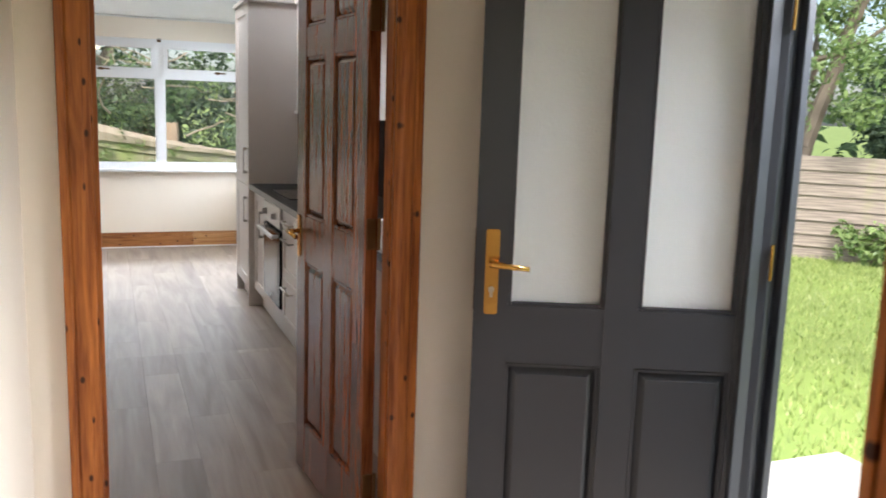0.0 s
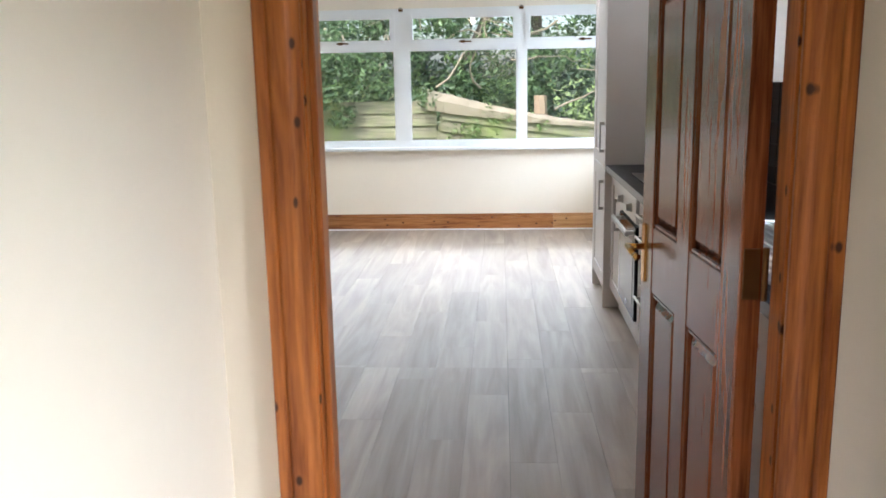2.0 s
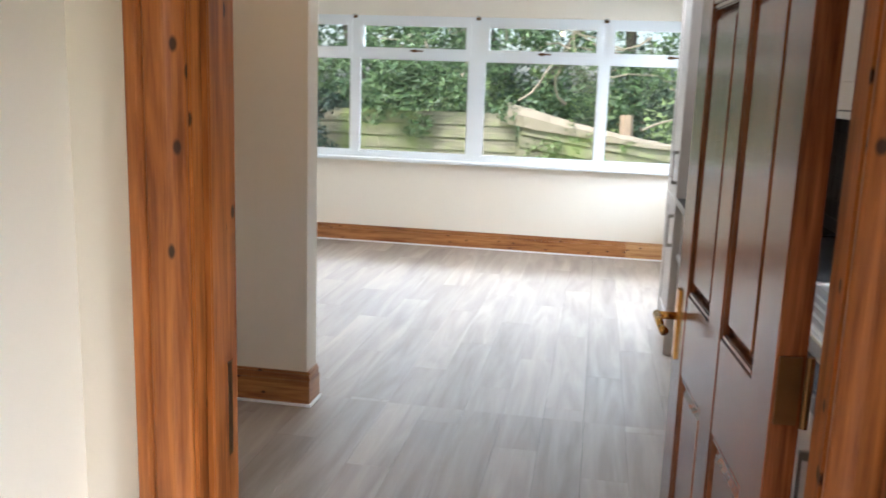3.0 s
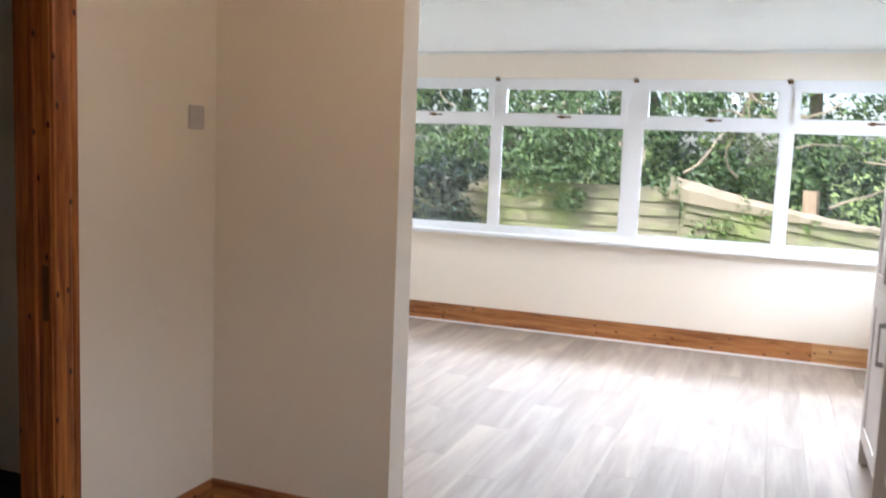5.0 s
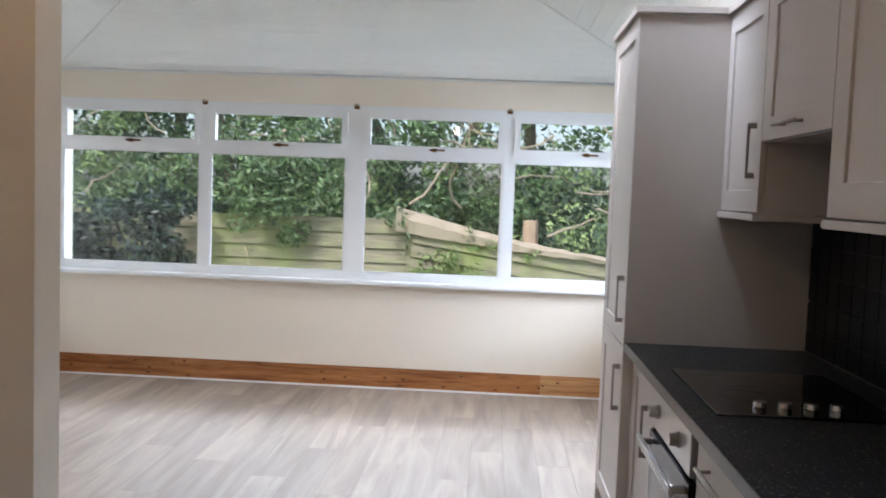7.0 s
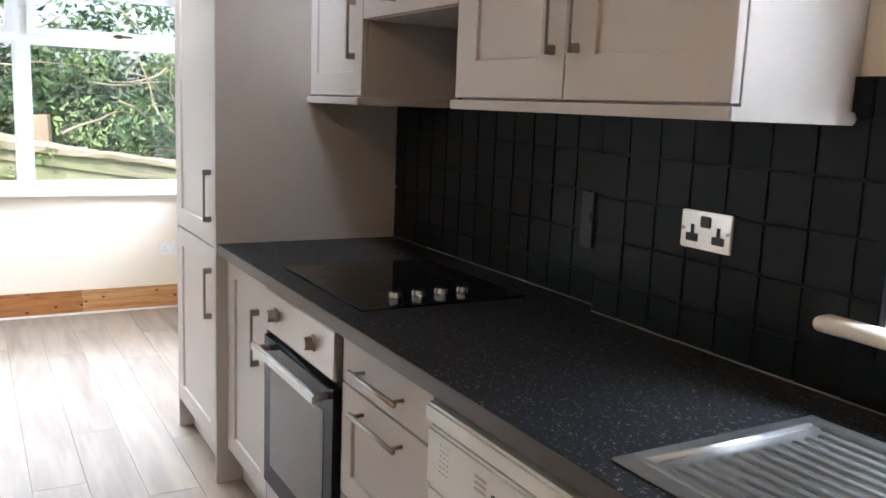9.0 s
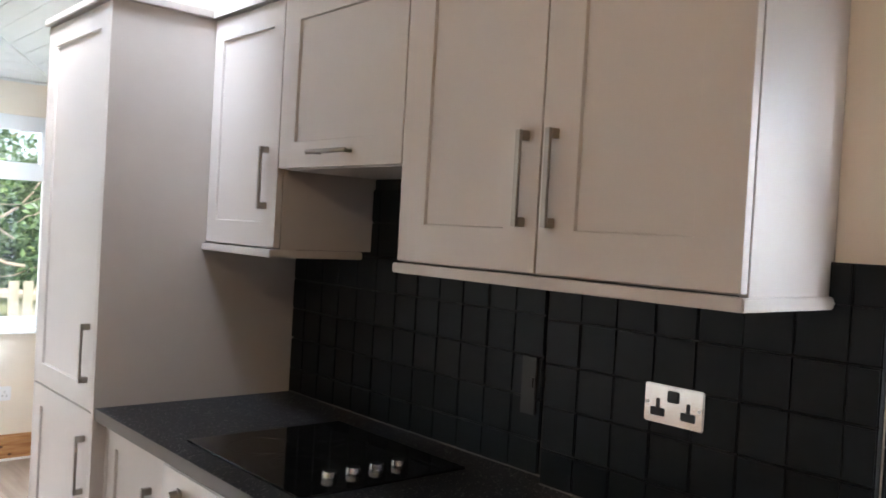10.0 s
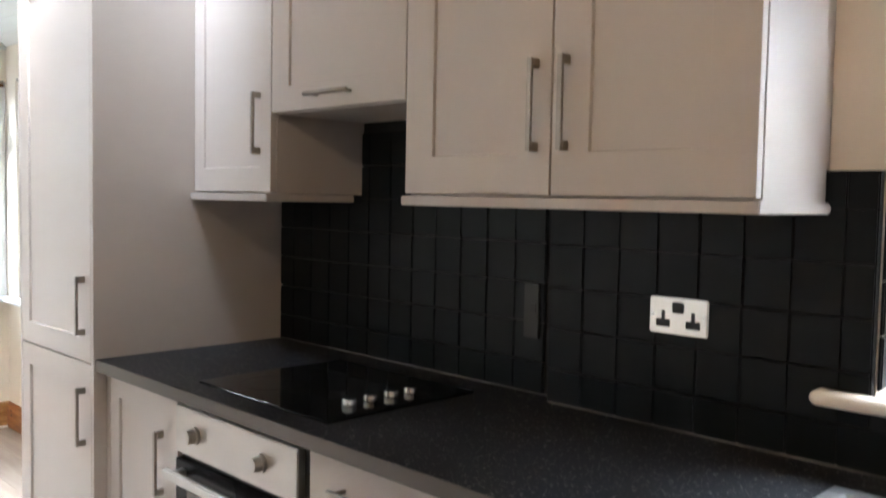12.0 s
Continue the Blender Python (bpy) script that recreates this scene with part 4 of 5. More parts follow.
blocks("printed_legend", [(WX - 0.0008, WX + 0.001, 4.825 - 0.014 * c, 4.830 - 0.014 * c + 0.003 * (r % 2), 0.772 - 0.011 * r, 0.7737 - 0.011 * r) for r in range(6) for c in range(3)], GREY_INK, parent=cp)
blocks("printed_legend", [(WX - 0.0008, WX + 0.001, 4.66, 4.70, 0.762 - 0.012 * r, 0.767 - 0.012 * r) for r in range(3)], GREY_INK, parent=cp)
block("kick_panel", (WX + 0.05, WX + 0.06, 4.294, 4.886, 0, 0.10), WHITE_GOODS, parent=dw)

for y0, y1 in ((3.79, 4.285), (3.29, 3.785), (2.80, 3.285)):
    su = thing("base_cabinet", "greige shaker base cabinet beneath the sink run", "cabinet", (1.45, (y0 + y1) / 2, 0), GR)
    block("body", (BX + 0.022, XR - 0.004, y0, y1, 0.13, 0.70), CABINET, parent=su)
    o = shaker(su, "door", y0, y1, 0.135, 0.866, BX)
    bow_handle(o, y0 + 0.09, 0.66, 0.19, True, BX)
    block("plinth", (BX + 0.06, BX + 0.078, y0, y1, 0, 0.128), CABINET, parent=su)

# worktop, cut round the sink
wt = thing("worktop", "charcoal speckled laminate worktop with square front edge", "worktop", (1.45, 4.6, 0.89))
SKX0, SKX1, SKY0_, SKY1_ = 1.215, 1.60, 3.06, 3.44
bm = bmesh.new()


def flat(x0, x1, y0, y1, z):
    return [(x0, y0, z), (x1, y0, z), (x1, y1, z), (x0, y1, z)]


hole, edge = (SKX0 - 0.005, SKX1 + 0.005, SKY0_ - 0.005, SKY1_ + 0.005), (1.114, XH - 0.004, 2.79, 6.4655)
rings(bm, [flat(*hole, 0.91), flat(*edge, 0.91), flat(*edge, 0.872), flat(*hole, 0.872), flat(*hole, 0.91)], cap=False)
bmesh.ops.remove_doubles(bm, verts=bm.verts, dist=1e-5)
part("slab", bm, WORKTOP, wt)
bm = bmesh.new()
box(bm, 1.1115, 1.114, 2.79, 6.4655, 0.8725, 0.9095, 0.001)
part("front_edge", bm, material("dark_brown_edging", (0.085, 0.075, 0.068), 0.35, vary=0.15, scale=20), wt, "brown-grey edging strip")

# sink with ribbed drainer
sk = thing("sink", "stainless steel sink with ribbed drainer", "sink", (1.4, 3.8, 0.91))
bm = bmesh.new()
sx0, sx1, sy0, sy1 = 1.17, 1.625, 2.98, 4.385
for d_ in ((sx0, sx0 + 0.035, sy0, sy1), (sx1 - 0.035, sx1, sy0, sy1), (sx0 + 0.035, sx1 - 0.035, sy1 - 0.03, sy1), (sx0 + 0.035, sx1 - 0.035, sy0, SKY0_), (sx0 + 0.035, sx1 - 0.035, SKY1_, SKY1_ + 0.05)):
    box(bm, d_[0], d_[1], d_[2], d_[3], 0.9105, 0.9165, 0.002)
part("rim", bm, SINK_STEEL, sk)
bm = bmesh.new()
for p0, p1 in (((sx0 + 0.04, sy1 - 0.035), (sx1 - 0.05, sy1 - 0.035)), ((sx0 + 0.036, sy1 - 0.035), (sx0 + 0.036, SKY1_ + 0.05)), ((sx1 - 0.036, sy1 - 0.05), (sx1 - 0.036, SKY1_ + 0.05))):
    cyl(bm, (*p0, 0.9155), (*p1, 0.9155), 0.006, seg=10)
part("raised_edge", bm, SINK_STEEL, sk, smooth=True)
block("drainer", (sx0 + 0.034, sx1 - 0.034, SKY1_ + 0.049, sy1 - 0.029, 0.9103, 0.9125), SINK_STEEL, parent=sk)
bm = bmesh.new()
cyl(bm, (0, 0.0, 0), (0, 0.80, 0), 0.0085, 0.0085, 12)
bmesh.ops.scale(bm, vec=(1, 1, 0.6), verts=bm.verts)
rib_mesh = mesh_of("rib", bm, SINK_STEEL, True)
for i in range(11):
    o = new("rib", rib_mesh)
    o.location = (sx0 + 0.065 + i * 0.0322, SKY1_ + 0.075, 0.9125)
    o.parent = sk
    o.matrix_parent_inverse = sk.matrix_world.inverted()
bm = bmesh.new()
for d_ in ((SKX0 - 0.004, SKX0, 3.06, 3.44, 0.75, 0.912), (SKX1, SKX1 + 0.004, 3.06, 3.44, 0.75, 0.912), (SKX0, SKX1, 3.056, 3.06, 0.75, 0.912), (SKX0, SKX1, 3.44, 3.444, 0.75, 0.912), (SKX0, SKX1, 3.06, 3.44, 0.745, 0.75)):
    box(bm, *d_)
part("bowl", bm, SINK_STEEL, sk)
bm = bmesh.new()
cyl(bm, (1.655, 3.25, 0.91), (1.655, 3.25, 1.10), 0.016)
cyl(bm, (1.655, 3.25, 1.09), (1.47, 3.25, 1.15), 0.011)
cyl(bm, (1.47, 3.25, 1.15), (1.46, 3.25, 1.12), 0.011)
tagged(part("tap", bm, CHROME, None, smooth=True), "chrome mixer tap behind the sink", "tap")

# hob
hob = thing("hob", "black ceramic glass hob with four chrome knobs", "hob", (1.44, 5.66, 0.91))
block("glass", (1.188, 1.69, 5.362, 5.955, 0.9102, 0.9165), BLACK_GLASS, parent=hob, bevel=0.002)
for i in range(4):
    bm = bmesh.new()
    c = (1.33 + i * 0.0703, 5.459)
    cyl(bm, (*c, 0.9165), (*c, 0.920), 0.0175, 0.0175, 24)
    cyl(bm, (*c, 0.920), (*c, 0.933), 0.0195, 0.018, 24)
    part("knob", bm, CHROME, hob, "chrome hob knob")
RING = material("faint_ring_print", (0.03, 0.03, 0.032), 0.1)
for cx_, cy_, r in ((1.33, 5.80, 0.09), (1.55, 5.82, 0.075), (1.33, 5.60, 0.075), (1.55, 5.62, 0.09)):
    bm = bmesh.new()
    for k in range(48):
        a0, a1 = 2 * math.pi * k / 48, 2 * math.pi * (k + 1) / 48
        vs = [bm.verts.new((cx_ + rr * math.cos(a), cy_ + rr * math.sin(a), 0.9168)) for rr, a in ((r, a0), (r, a1), (r - 0.003, a1), (r - 0.003, a0))]
        bm.faces.new(vs)
    part("ring_mark", bm, RING, hob)

# wall units
UX, UZ = 1.455, 1.447


def wall_unit(label, y0, y1, z0, back):
    u = thing("wall_cabinet", label, "cabinet", (1.62, (y0 + y1) / 2, z0), GR)
    block("body", (UX + 0.022, back - 0.003, y0, y1, z0, 2.2), CABINET, parent=u)
    return u


u1 = wall_unit("greige shaker wall cabinet beside the tall cabinet", 6.003, 6.4655, UZ, XH)
d_ = shaker(u1, "door", 6.004, 6.464, UZ + 0.002, 2.197, UX, 0.06, 0.075)
bow_handle(d_, 6.066, 1.66, 0.19, True, UX)
u2 = wall_unit("greige lift-up wall cabinet over the hob", 5.403, 6.002, 1.685, XH)
d_ = shaker(u2, "lift_up_door", 5.404, 6.002, 1.686, 2.197, UX, 0.085, 0.075)
bow_handle(d_, 5.70, 1.727, 0.19, False, UX)
u3 = wall_unit("greige double-door shaker wall cabinet", 4.4965, 5.402, UZ, XR)
for y0, y1, hy in ((4.942, 5.402, 4.982), (4.4785, 4.940, 4.900)):
    d_ = shaker(u3, "door", y0, y1, UZ + 0.002, 2.197, UX, 0.095, 0.09)
    bow_handle(d_, hy, 1.645, 0.20, True, UX)
block("end_panel", (UX + 0.0225, XR - 0.003, 4.478, 4.496, UZ - 0.004, 2.2), CABINET, parent=u3, bevel=0.001)
# light pelmets under the units and cornice on top
for u, spans in ((u1, [(6.003, 6.466)]), (u3, [(4.466, 5.402)])):
    for y0, y1 in spans:
        bm = bmesh.new()
        xa, xb, xc, z_ = UX - 0.014, UX + 0.03, XR - 0.003, UZ - 0.026
        prism(bm, [(xa, y0, z_), (xc, y0, z_), (xc, y0 + 0.03, z_), (xb, y0 + 0.03, z_), (xb, y1 - 0.02, z_), (xb, y1, z_), (xa, y1, z_)], (0, 0, 0.024))
        bmesh.ops.bevel(bm, geom=list(bm.edges), offset=0.003, segments=2, affect="EDGES", clamp_overlap=True)
        part("pelmet", bm, CABINET, u)
for u, y0, y1 in ((u1, 6.003, 6.451), (u2, 5.403, 6.0025), (u3, 4.464, 5.4025)):
    bm = bmesh.new()
    box(bm, UX - 0.016, XR - 0.003, y0, y1, 2.2, 2.226, 0.003 if u is u3 else 0)
    part("cornice", bm, CABINET, u)
# bulb on a cord under the kitchen vault
pd = thing("pendant_light", "bare warm bulb on a white cord", "pendant light", (0.05, 4.4, 2.3))
zr = zk - PITCH * (XK - 0.05)
for nm, a_, b_, ra, rb, mt in (("ceiling_rose", zr - 0.02, zr + 0.02, 0.045, 0.05, UPVC), ("cord", 2.36, zr, 0.003, 0.003, UPVC), ("lamp_holder", 2.325, 2.365, 0.018, 0.012, UPVC)):
    bm = bmesh.new()
    cyl(bm, (0.05, 4.4, a_), (0.05, 4.4, b_), ra, rb, 16)
    part(nm, bm, mt, pd)
bm = bmesh.new()
bmesh.ops.create_uvsphere(bm, u_segments=16, v_segments=10, radius=0.03, matrix=pose(0.05, 4.4, 2.315))
bulb = part("bulb", bm, glowing("warm_bulb", (1.0, 0.78, 0.5), 14.0), pd, smooth=True)
bulb.visible_shadow = False
# cable above the end cabinet
curve = bpy.data.curves.new("cable", "CURVE")
curve.dimensions, curve.bevel_depth = "3D", 0.006
sp = curve.splines.new("BEZIER")
sp.bezier_points.add(2)
for p, co in zip(sp.bezier_points, ((1.70, 4.62, 2.235), (1.66, 4.50, 2.262), (1.77, 4.40, 2.19))):
    p.co, p.handle_left_type, p.handle_right_type = co, "AUTO", "AUTO"
curve.materials.append(BLACK)
tagged(new("cable", curve), "dark loose cable lying on the wall cabinet", "cable")

# sockets and plates
so = thing("double_socket", "chrome double wall socket with black inserts on tiles", "socket", (1.765, 4.79, 1.178))
SX = 1.7595
block("plate", (SX - 0.006, SX + 0.002, 4.717, 4.866, 1.136, 1.221), CHROME, parent=so, bevel=0.003)
for yc in (4.7535, 4.8295):
    bm = bmesh.new()
    box(bm, SX - 0.0075, SX - 0.0055, yc - 0.004, yc + 0.004, 1.170, 1.190)
    box(bm, SX - 0.0075, SX - 0.0055, yc - 0.018, yc + 0.018, 1.152, 1.170, 0.001)
    part("pin_holes", bm, BLACK, so)
bm = bmesh.new()
box(bm, SX - 0.0095, SX - 0.0055, 4.777, 4.806, 1.186, 1.211, 0.002)
part("switch", bm, BLACK, so)
for yc in (4.727, 4.856):
    bm = bmesh.new()
    cyl(bm, (SX - 0.0055, yc, 1.179), (SX - 0.0075, yc, 1.179), 0.004, seg=10)
    part("screw", bm, STEEL, so)
bp = thing("spur_plate", "black painted narrow switch plate on the tiles", "switch", (1.812, 5.264, 1.14))
block("plate", (1.804, 1.813, 5.238, 5.290, 1.064, 1.214), material("dark_grey_painted_metal", (0.017, 0.017, 0.016), 0.4, vary=0.3, scale=30), parent=bp, bevel=0.002)
block("rocker", (1.801, 1.805, 5.246, 5.264, 1.135, 1.160), BLACK, parent=bp, bevel=0.001)
ss = thing("single_socket", "grey metal single wall plate on the cream wall", "socket", (XN, 5.06, 1.556))
block("plate", (XN, XN + 0.009, 5.018, 5.104, 1.513, 1.599), material("satin_grey_metal", (0.52, 0.49, 0.46), 0.45, 0.15), parent=ss, bevel=0.003)
bm = bmesh.new()
for y, z in ((5.06, 1.575), (5.048, 1.548), (5.072, 1.548)):
    box(bm, XN + 0.0085, XN + 0.0098, y - 0.004, y + 0.004, z - 0.005, z + 0.005)
part("pin_holes", bm, GREY_INK, ss)
sf = thing("wall_socket", "white double wall socket above the skirting", "socket", (1.52, YF, 0.41))
block("plate", (1.45, 1.596, YF - 0.009, YF, 0.363, 0.449), UPVC, parent=sf, bevel=0.003)
for xc in (1.487, 1.559):
    bm = bmesh.new()
    for dx, dz in ((0, 0.012), (-0.011, -0.012), (0.011, -0.012)):
        box(bm, xc + dx - 0.003, xc + dx + 0.003, YF - 0.0098, YF - 0.0085, 0.405 + dz - 0.005, 0.405 + dz + 0.005)
    part("pin_holes", bm, GREY_INK, sf)
# sealant line behind the worktop
bm = bmesh.new()
cyl(bm, (XH - 0.008, YS, 0.911), (XH - 0.008, 6.466, 0.911), 0.004, seg=6)
cyl(bm, (1.764, 2.79, 0.911), (1.764, YS, 0.911), 0.004, seg=6)
tagged(part("trim", bm, SEALANT), "worn sealant line behind the worktop", "trim", "", S)


# ---- outside ----
SOIL = material("lawn_ground", (0.21, 0.285, 0.065), 0.95, vary=0.7, scale=0.8, bump=1.0, bump_scale=30)
rng = np.random.default_rng(7)
block("ground", (-400, 400, -400, 400, -0.35, -0.15), SOIL, "green lawn reaching away from the house", "ground", S)
block("pavement", (2.066, 3.30, -1.5, 3.02, -0.15, -0.03), GROUND_GREY, "pale concrete path by the front door", "pavement", S)


def leaf_material(name, dark, light):
    m = bpy.data.materials.new(name)
    m.use_nodes = True
    n, l = m.node_tree.nodes, m.node_tree.links
    b = n["Principled BSDF"]
    geo = n.new("ShaderNodeNewGeometry")
    ramp = n.new("ShaderNodeValToRGB")
    ramp.color_ramp.elements[0].color, ramp.color_ramp.elements[1].color = (*dark, 1), (*light, 1)
    l.new(geo.outputs["Random Per Island"], ramp.inputs["Fac"])
    l.new(ramp.outputs["Color"], b.inputs["Base Color"])
    b.inputs["Roughness"].default_value = 0.42
    tr = n.new("ShaderNodeBsdfTranslucent")
    mix = n.new("ShaderNodeMixShader")
    mix.inputs["Fac"].default_value = 0.3
    l.new(ramp.outputs["Color"], tr.inputs["Color"])
    l.new(b.outputs[0], mix.inputs[1])
    l.new(tr.outputs[0], mix.inputs[2])
    l.new(mix.outputs[0], n["Material Output"].inputs["Surface"])
    return m


def leaf_cloud(name, centres, radii, per, size, mat, parent, squash=0.8):
    """Many small folded leaves round the given cluster centres, in one mesh."""
    k = len(centres)
    c = np.repeat(centres, per, axis=0)
    r = np.repeat(radii, per)[:, None]
    v = rng.normal(size=(k * per, 3))
    v /= np.linalg.norm(v, axis=1)[:, None]
    p = c + v * r * rng.uniform(0.35, 1.0, (k * per, 1)) ** 0.6 * np.array([1, 1, squash])
    nrm = v * 0.8 + rng.normal(size=v.shape) * 0.6 + np.array([0, 0, 0.5])
    nrm /= np.linalg.norm(nrm, axis=1)[:, None]
    t = np.cross(nrm, rng.normal(size=v.shape))
    t /= np.linalg.norm(t, axis=1)[:, None]
    w = np.cross(nrm, t)
    s = size * rng.uniform(0.55, 1.25, (k * per, 1))
    a, b, e, f_ = p - t * s, p + w * s * 0.45 + nrm * s * 0.18, p + t * s, p - w * s * 0.45 + nrm * s * 0.18
    verts = np.stack([a, b, e, f_], axis=1).reshape(-1, 3)
    i = np.arange(k * per) * 4
    faces = np.concatenate([np.stack([i, i + 1, i + 2], 1), np.stack([i, i + 2, i + 3], 1)])
    me = bpy.data.meshes.new(name)
    me.from_pydata(verts.tolist(), [], faces.tolist())
    me.materials.append(mat)
    ob = new(name, me)
    ob.parent = parent
    ob.matrix_parent_inverse = parent.matrix_world.inverted()
    return tagged(ob, kind="stuff")


def limb(bm, pts, r0, r1):
    for i in range(len(pts) - 1):
        ra, rb = r0 + (r1 - r0) * i / (len(pts) - 1), r0 + (r1 - r0) * (i + 1) / (len(pts) - 1)
        cyl(bm, pts[i], pts[i + 1], ra, rb, 7)


def wander(start, way, n, step, bend):
    p, d, out = Vector(start), Vector(way).normalized(), [Vector(start)]
    for _ in range(n):
        d = (d + Vector(rng.normal(size=3)) * bend).normalized()
        p = p + d * step
        out.append(p.copy())
    return out


LEAVES = leaf_material("hedge_leaves", (0.045, 0.090, 0.040), (0.20, 0.30, 0.13))
PALE_LEAVES = leaf_material("pale_leaves", (0.08, 0.15, 0.04), (0.28, 0.38, 0.14))
# DARK_LEAVES colours the hedge's shaded depth and the dark evergreen shrub
DARK_LEAVES = leaf_material("shaded_hedge_and_shrub_leaves", (0.045, 0.085, 0.055), (0.14, 0.20, 0.11))
BARK = material("grey_bark", (0.17, 0.14, 0.105), 0.9, vary=0.6, scale=6, bump=0.8, bump_scale=30)
TWIG = material("pale_dead_twig", (0.33, 0.27, 0.19), 0.85, vary=0.4, scale=10)

hedge = thing("hedge", "overgrown green hedge and trees behind the garden fence", "hedge", (0, 14.0, -0.15))
cs, rs = [], []
for _ in range(820):
    x, z = rng.uniform(-7.5, 7.5), rng.uniform(0.0, 6.2)
    if 1.1 < x < 3.3 and 2.05 < z < 2.85 and rng.random() < 0.62:
        continue
    y = 13.05 + 0.25 * math.sin(x * 1.7) + 0.35 * math.sin(z * 2.1 + x) + rng.uniform(0, 1.6) + z * 0.12
    cs.append((x, y, z))
    rs.append(rng.uniform(0.22, 0.5))
cs, rs = np.array(cs), np.array(rs)
pick = rng.random(len(cs))
leaf_cloud("foliage", cs[pick < 0.72], rs[pick < 0.72], 150, 0.055, LEAVES, hedge)
leaf_cloud("foliage", cs[pick >= 0.72], rs[pick >= 0.72] * 0.9, 110, 0.05, PALE_LEAVES, hedge)
# depth of the hedge, its shade put into a darker leaf colour
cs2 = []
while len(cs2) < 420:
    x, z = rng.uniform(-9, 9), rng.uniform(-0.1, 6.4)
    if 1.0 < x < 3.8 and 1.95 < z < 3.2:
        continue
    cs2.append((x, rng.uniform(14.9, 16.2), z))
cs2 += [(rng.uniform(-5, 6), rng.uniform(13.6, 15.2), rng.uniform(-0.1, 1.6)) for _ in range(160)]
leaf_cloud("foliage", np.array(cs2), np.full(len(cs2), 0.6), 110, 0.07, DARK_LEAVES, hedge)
# a bough that hangs over the fence
ov = np.array([(-1.85 + rng.normal() * 0.40, 12.12 + rng.normal() * 0.10, 1.50 + rng.normal() * 0.24) for _ in range(60)])
leaf_cloud("foliage", ov, np.full(60, 0.17), 60, 0.045, LEAVES, hedge)
for k in range(46):
    x, z = rng.uniform(-4.5, 4.5), rng.uniform(0.9, 3.2)
    bm = bmesh.new()
    limb(bm, wander((x, rng.uniform(12.75, 13.3), z), (rng.normal(), rng.normal() * 0.2, rng.normal() * 0.5), 7, rng.uniform(0.09, 0.2), 0.28), rng.uniform(0.008, 0.02), 0.003)
    part("branch", bm, TWIG, hedge)
for k in range(9):
    x = -6 + 1.5 * k + rng.normal() * 0.3
    bm = bmesh.new()
    limb(bm, wander((x, 15.4 + rng.uniform(-0.3, 0.6), -0.2), (rng.normal() * 0.2, 0, 1), 12, 0.55, 0.13), 0.12, 0.04)
    part("trunk", bm, BARK, hedge)

# lapped board fence beyond the long window
def board_material(name, dark, light, moss, lo, hi):
    """Weathered boards with grain along x and patches of moss."""
    m = bpy.data.materials.new(name)
    m.use_nodes = True
    n_, l_ = m.node_tree.nodes, m.node_tree.links
    co_, no_, no2_ = n_.new("ShaderNodeTexCoord"), n_.new("ShaderNodeTexNoise"), n_.new("ShaderNodeTexNoise")
    mp_ = n_.new("ShaderNodeMapping")
    mp_.inputs["Scale"].default_value = (1.0, 6, 14)
    l_.new(co_.outputs["Object"], mp_.inputs["Vector"])
    l_.new(mp_.outputs[0], no_.inputs["Vector"])
    l_.new(co_.outputs["Object"], no2_.inputs["Vector"])
    no_.inputs["Scale"].default_value, no_.inputs["Detail"].default_value = 3.0, 6
    no2_.inputs["Scale"].default_value, no2_.inputs["Detail"].default_value = 2.3, 4
    r1_, r2_, mx_ = n_.new("ShaderNodeValToRGB"), n_.new("ShaderNodeValToRGB"), n_.new("ShaderNodeMixRGB")
    r1_.color_ramp.elements[0].position, r1_.color_ramp.elements[0].color = 0.3, (*dark, 1)
    r1_.color_ramp.elements[1].position, r1_.color_ramp.elements[1].color = 0.7, (*light, 1)
    r2_.color_ramp.elements[0].position, r2_.color_ramp.elements[1].position = lo, hi
    l_.new(no_.outputs["Fac"], r1_.inputs["Fac"])
    l_.new(no2_.outputs["Fac"], r2_.inputs["Fac"])
    l_.new(r2_.outputs["Color"], mx_.inputs["Fac"])
    l_.new(r1_.outputs["Color"], mx_.inputs["Color1"])
    mx_.inputs["Color2"].default_value = (*moss, 1)
    l_.new(mx_.outputs["Color"], n_["Principled BSDF"].inputs["Base Color"])
    n_["Principled BSDF"].inputs["Roughness"].default_value = 0.9
    return m


MOSSY = board_material("weathered_mossy_boards", (0.13, 0.115, 0.075), (0.30, 0.275, 0.19), (0.20, 0.24, 0.08), 0.44, 0.68)
GREYED = board_material("weathered_grey_boards", (0.16, 0.13, 0.105), (0.34, 0.29, 0.24), (0.24, 0.25, 0.12), 0.58, 0.85)


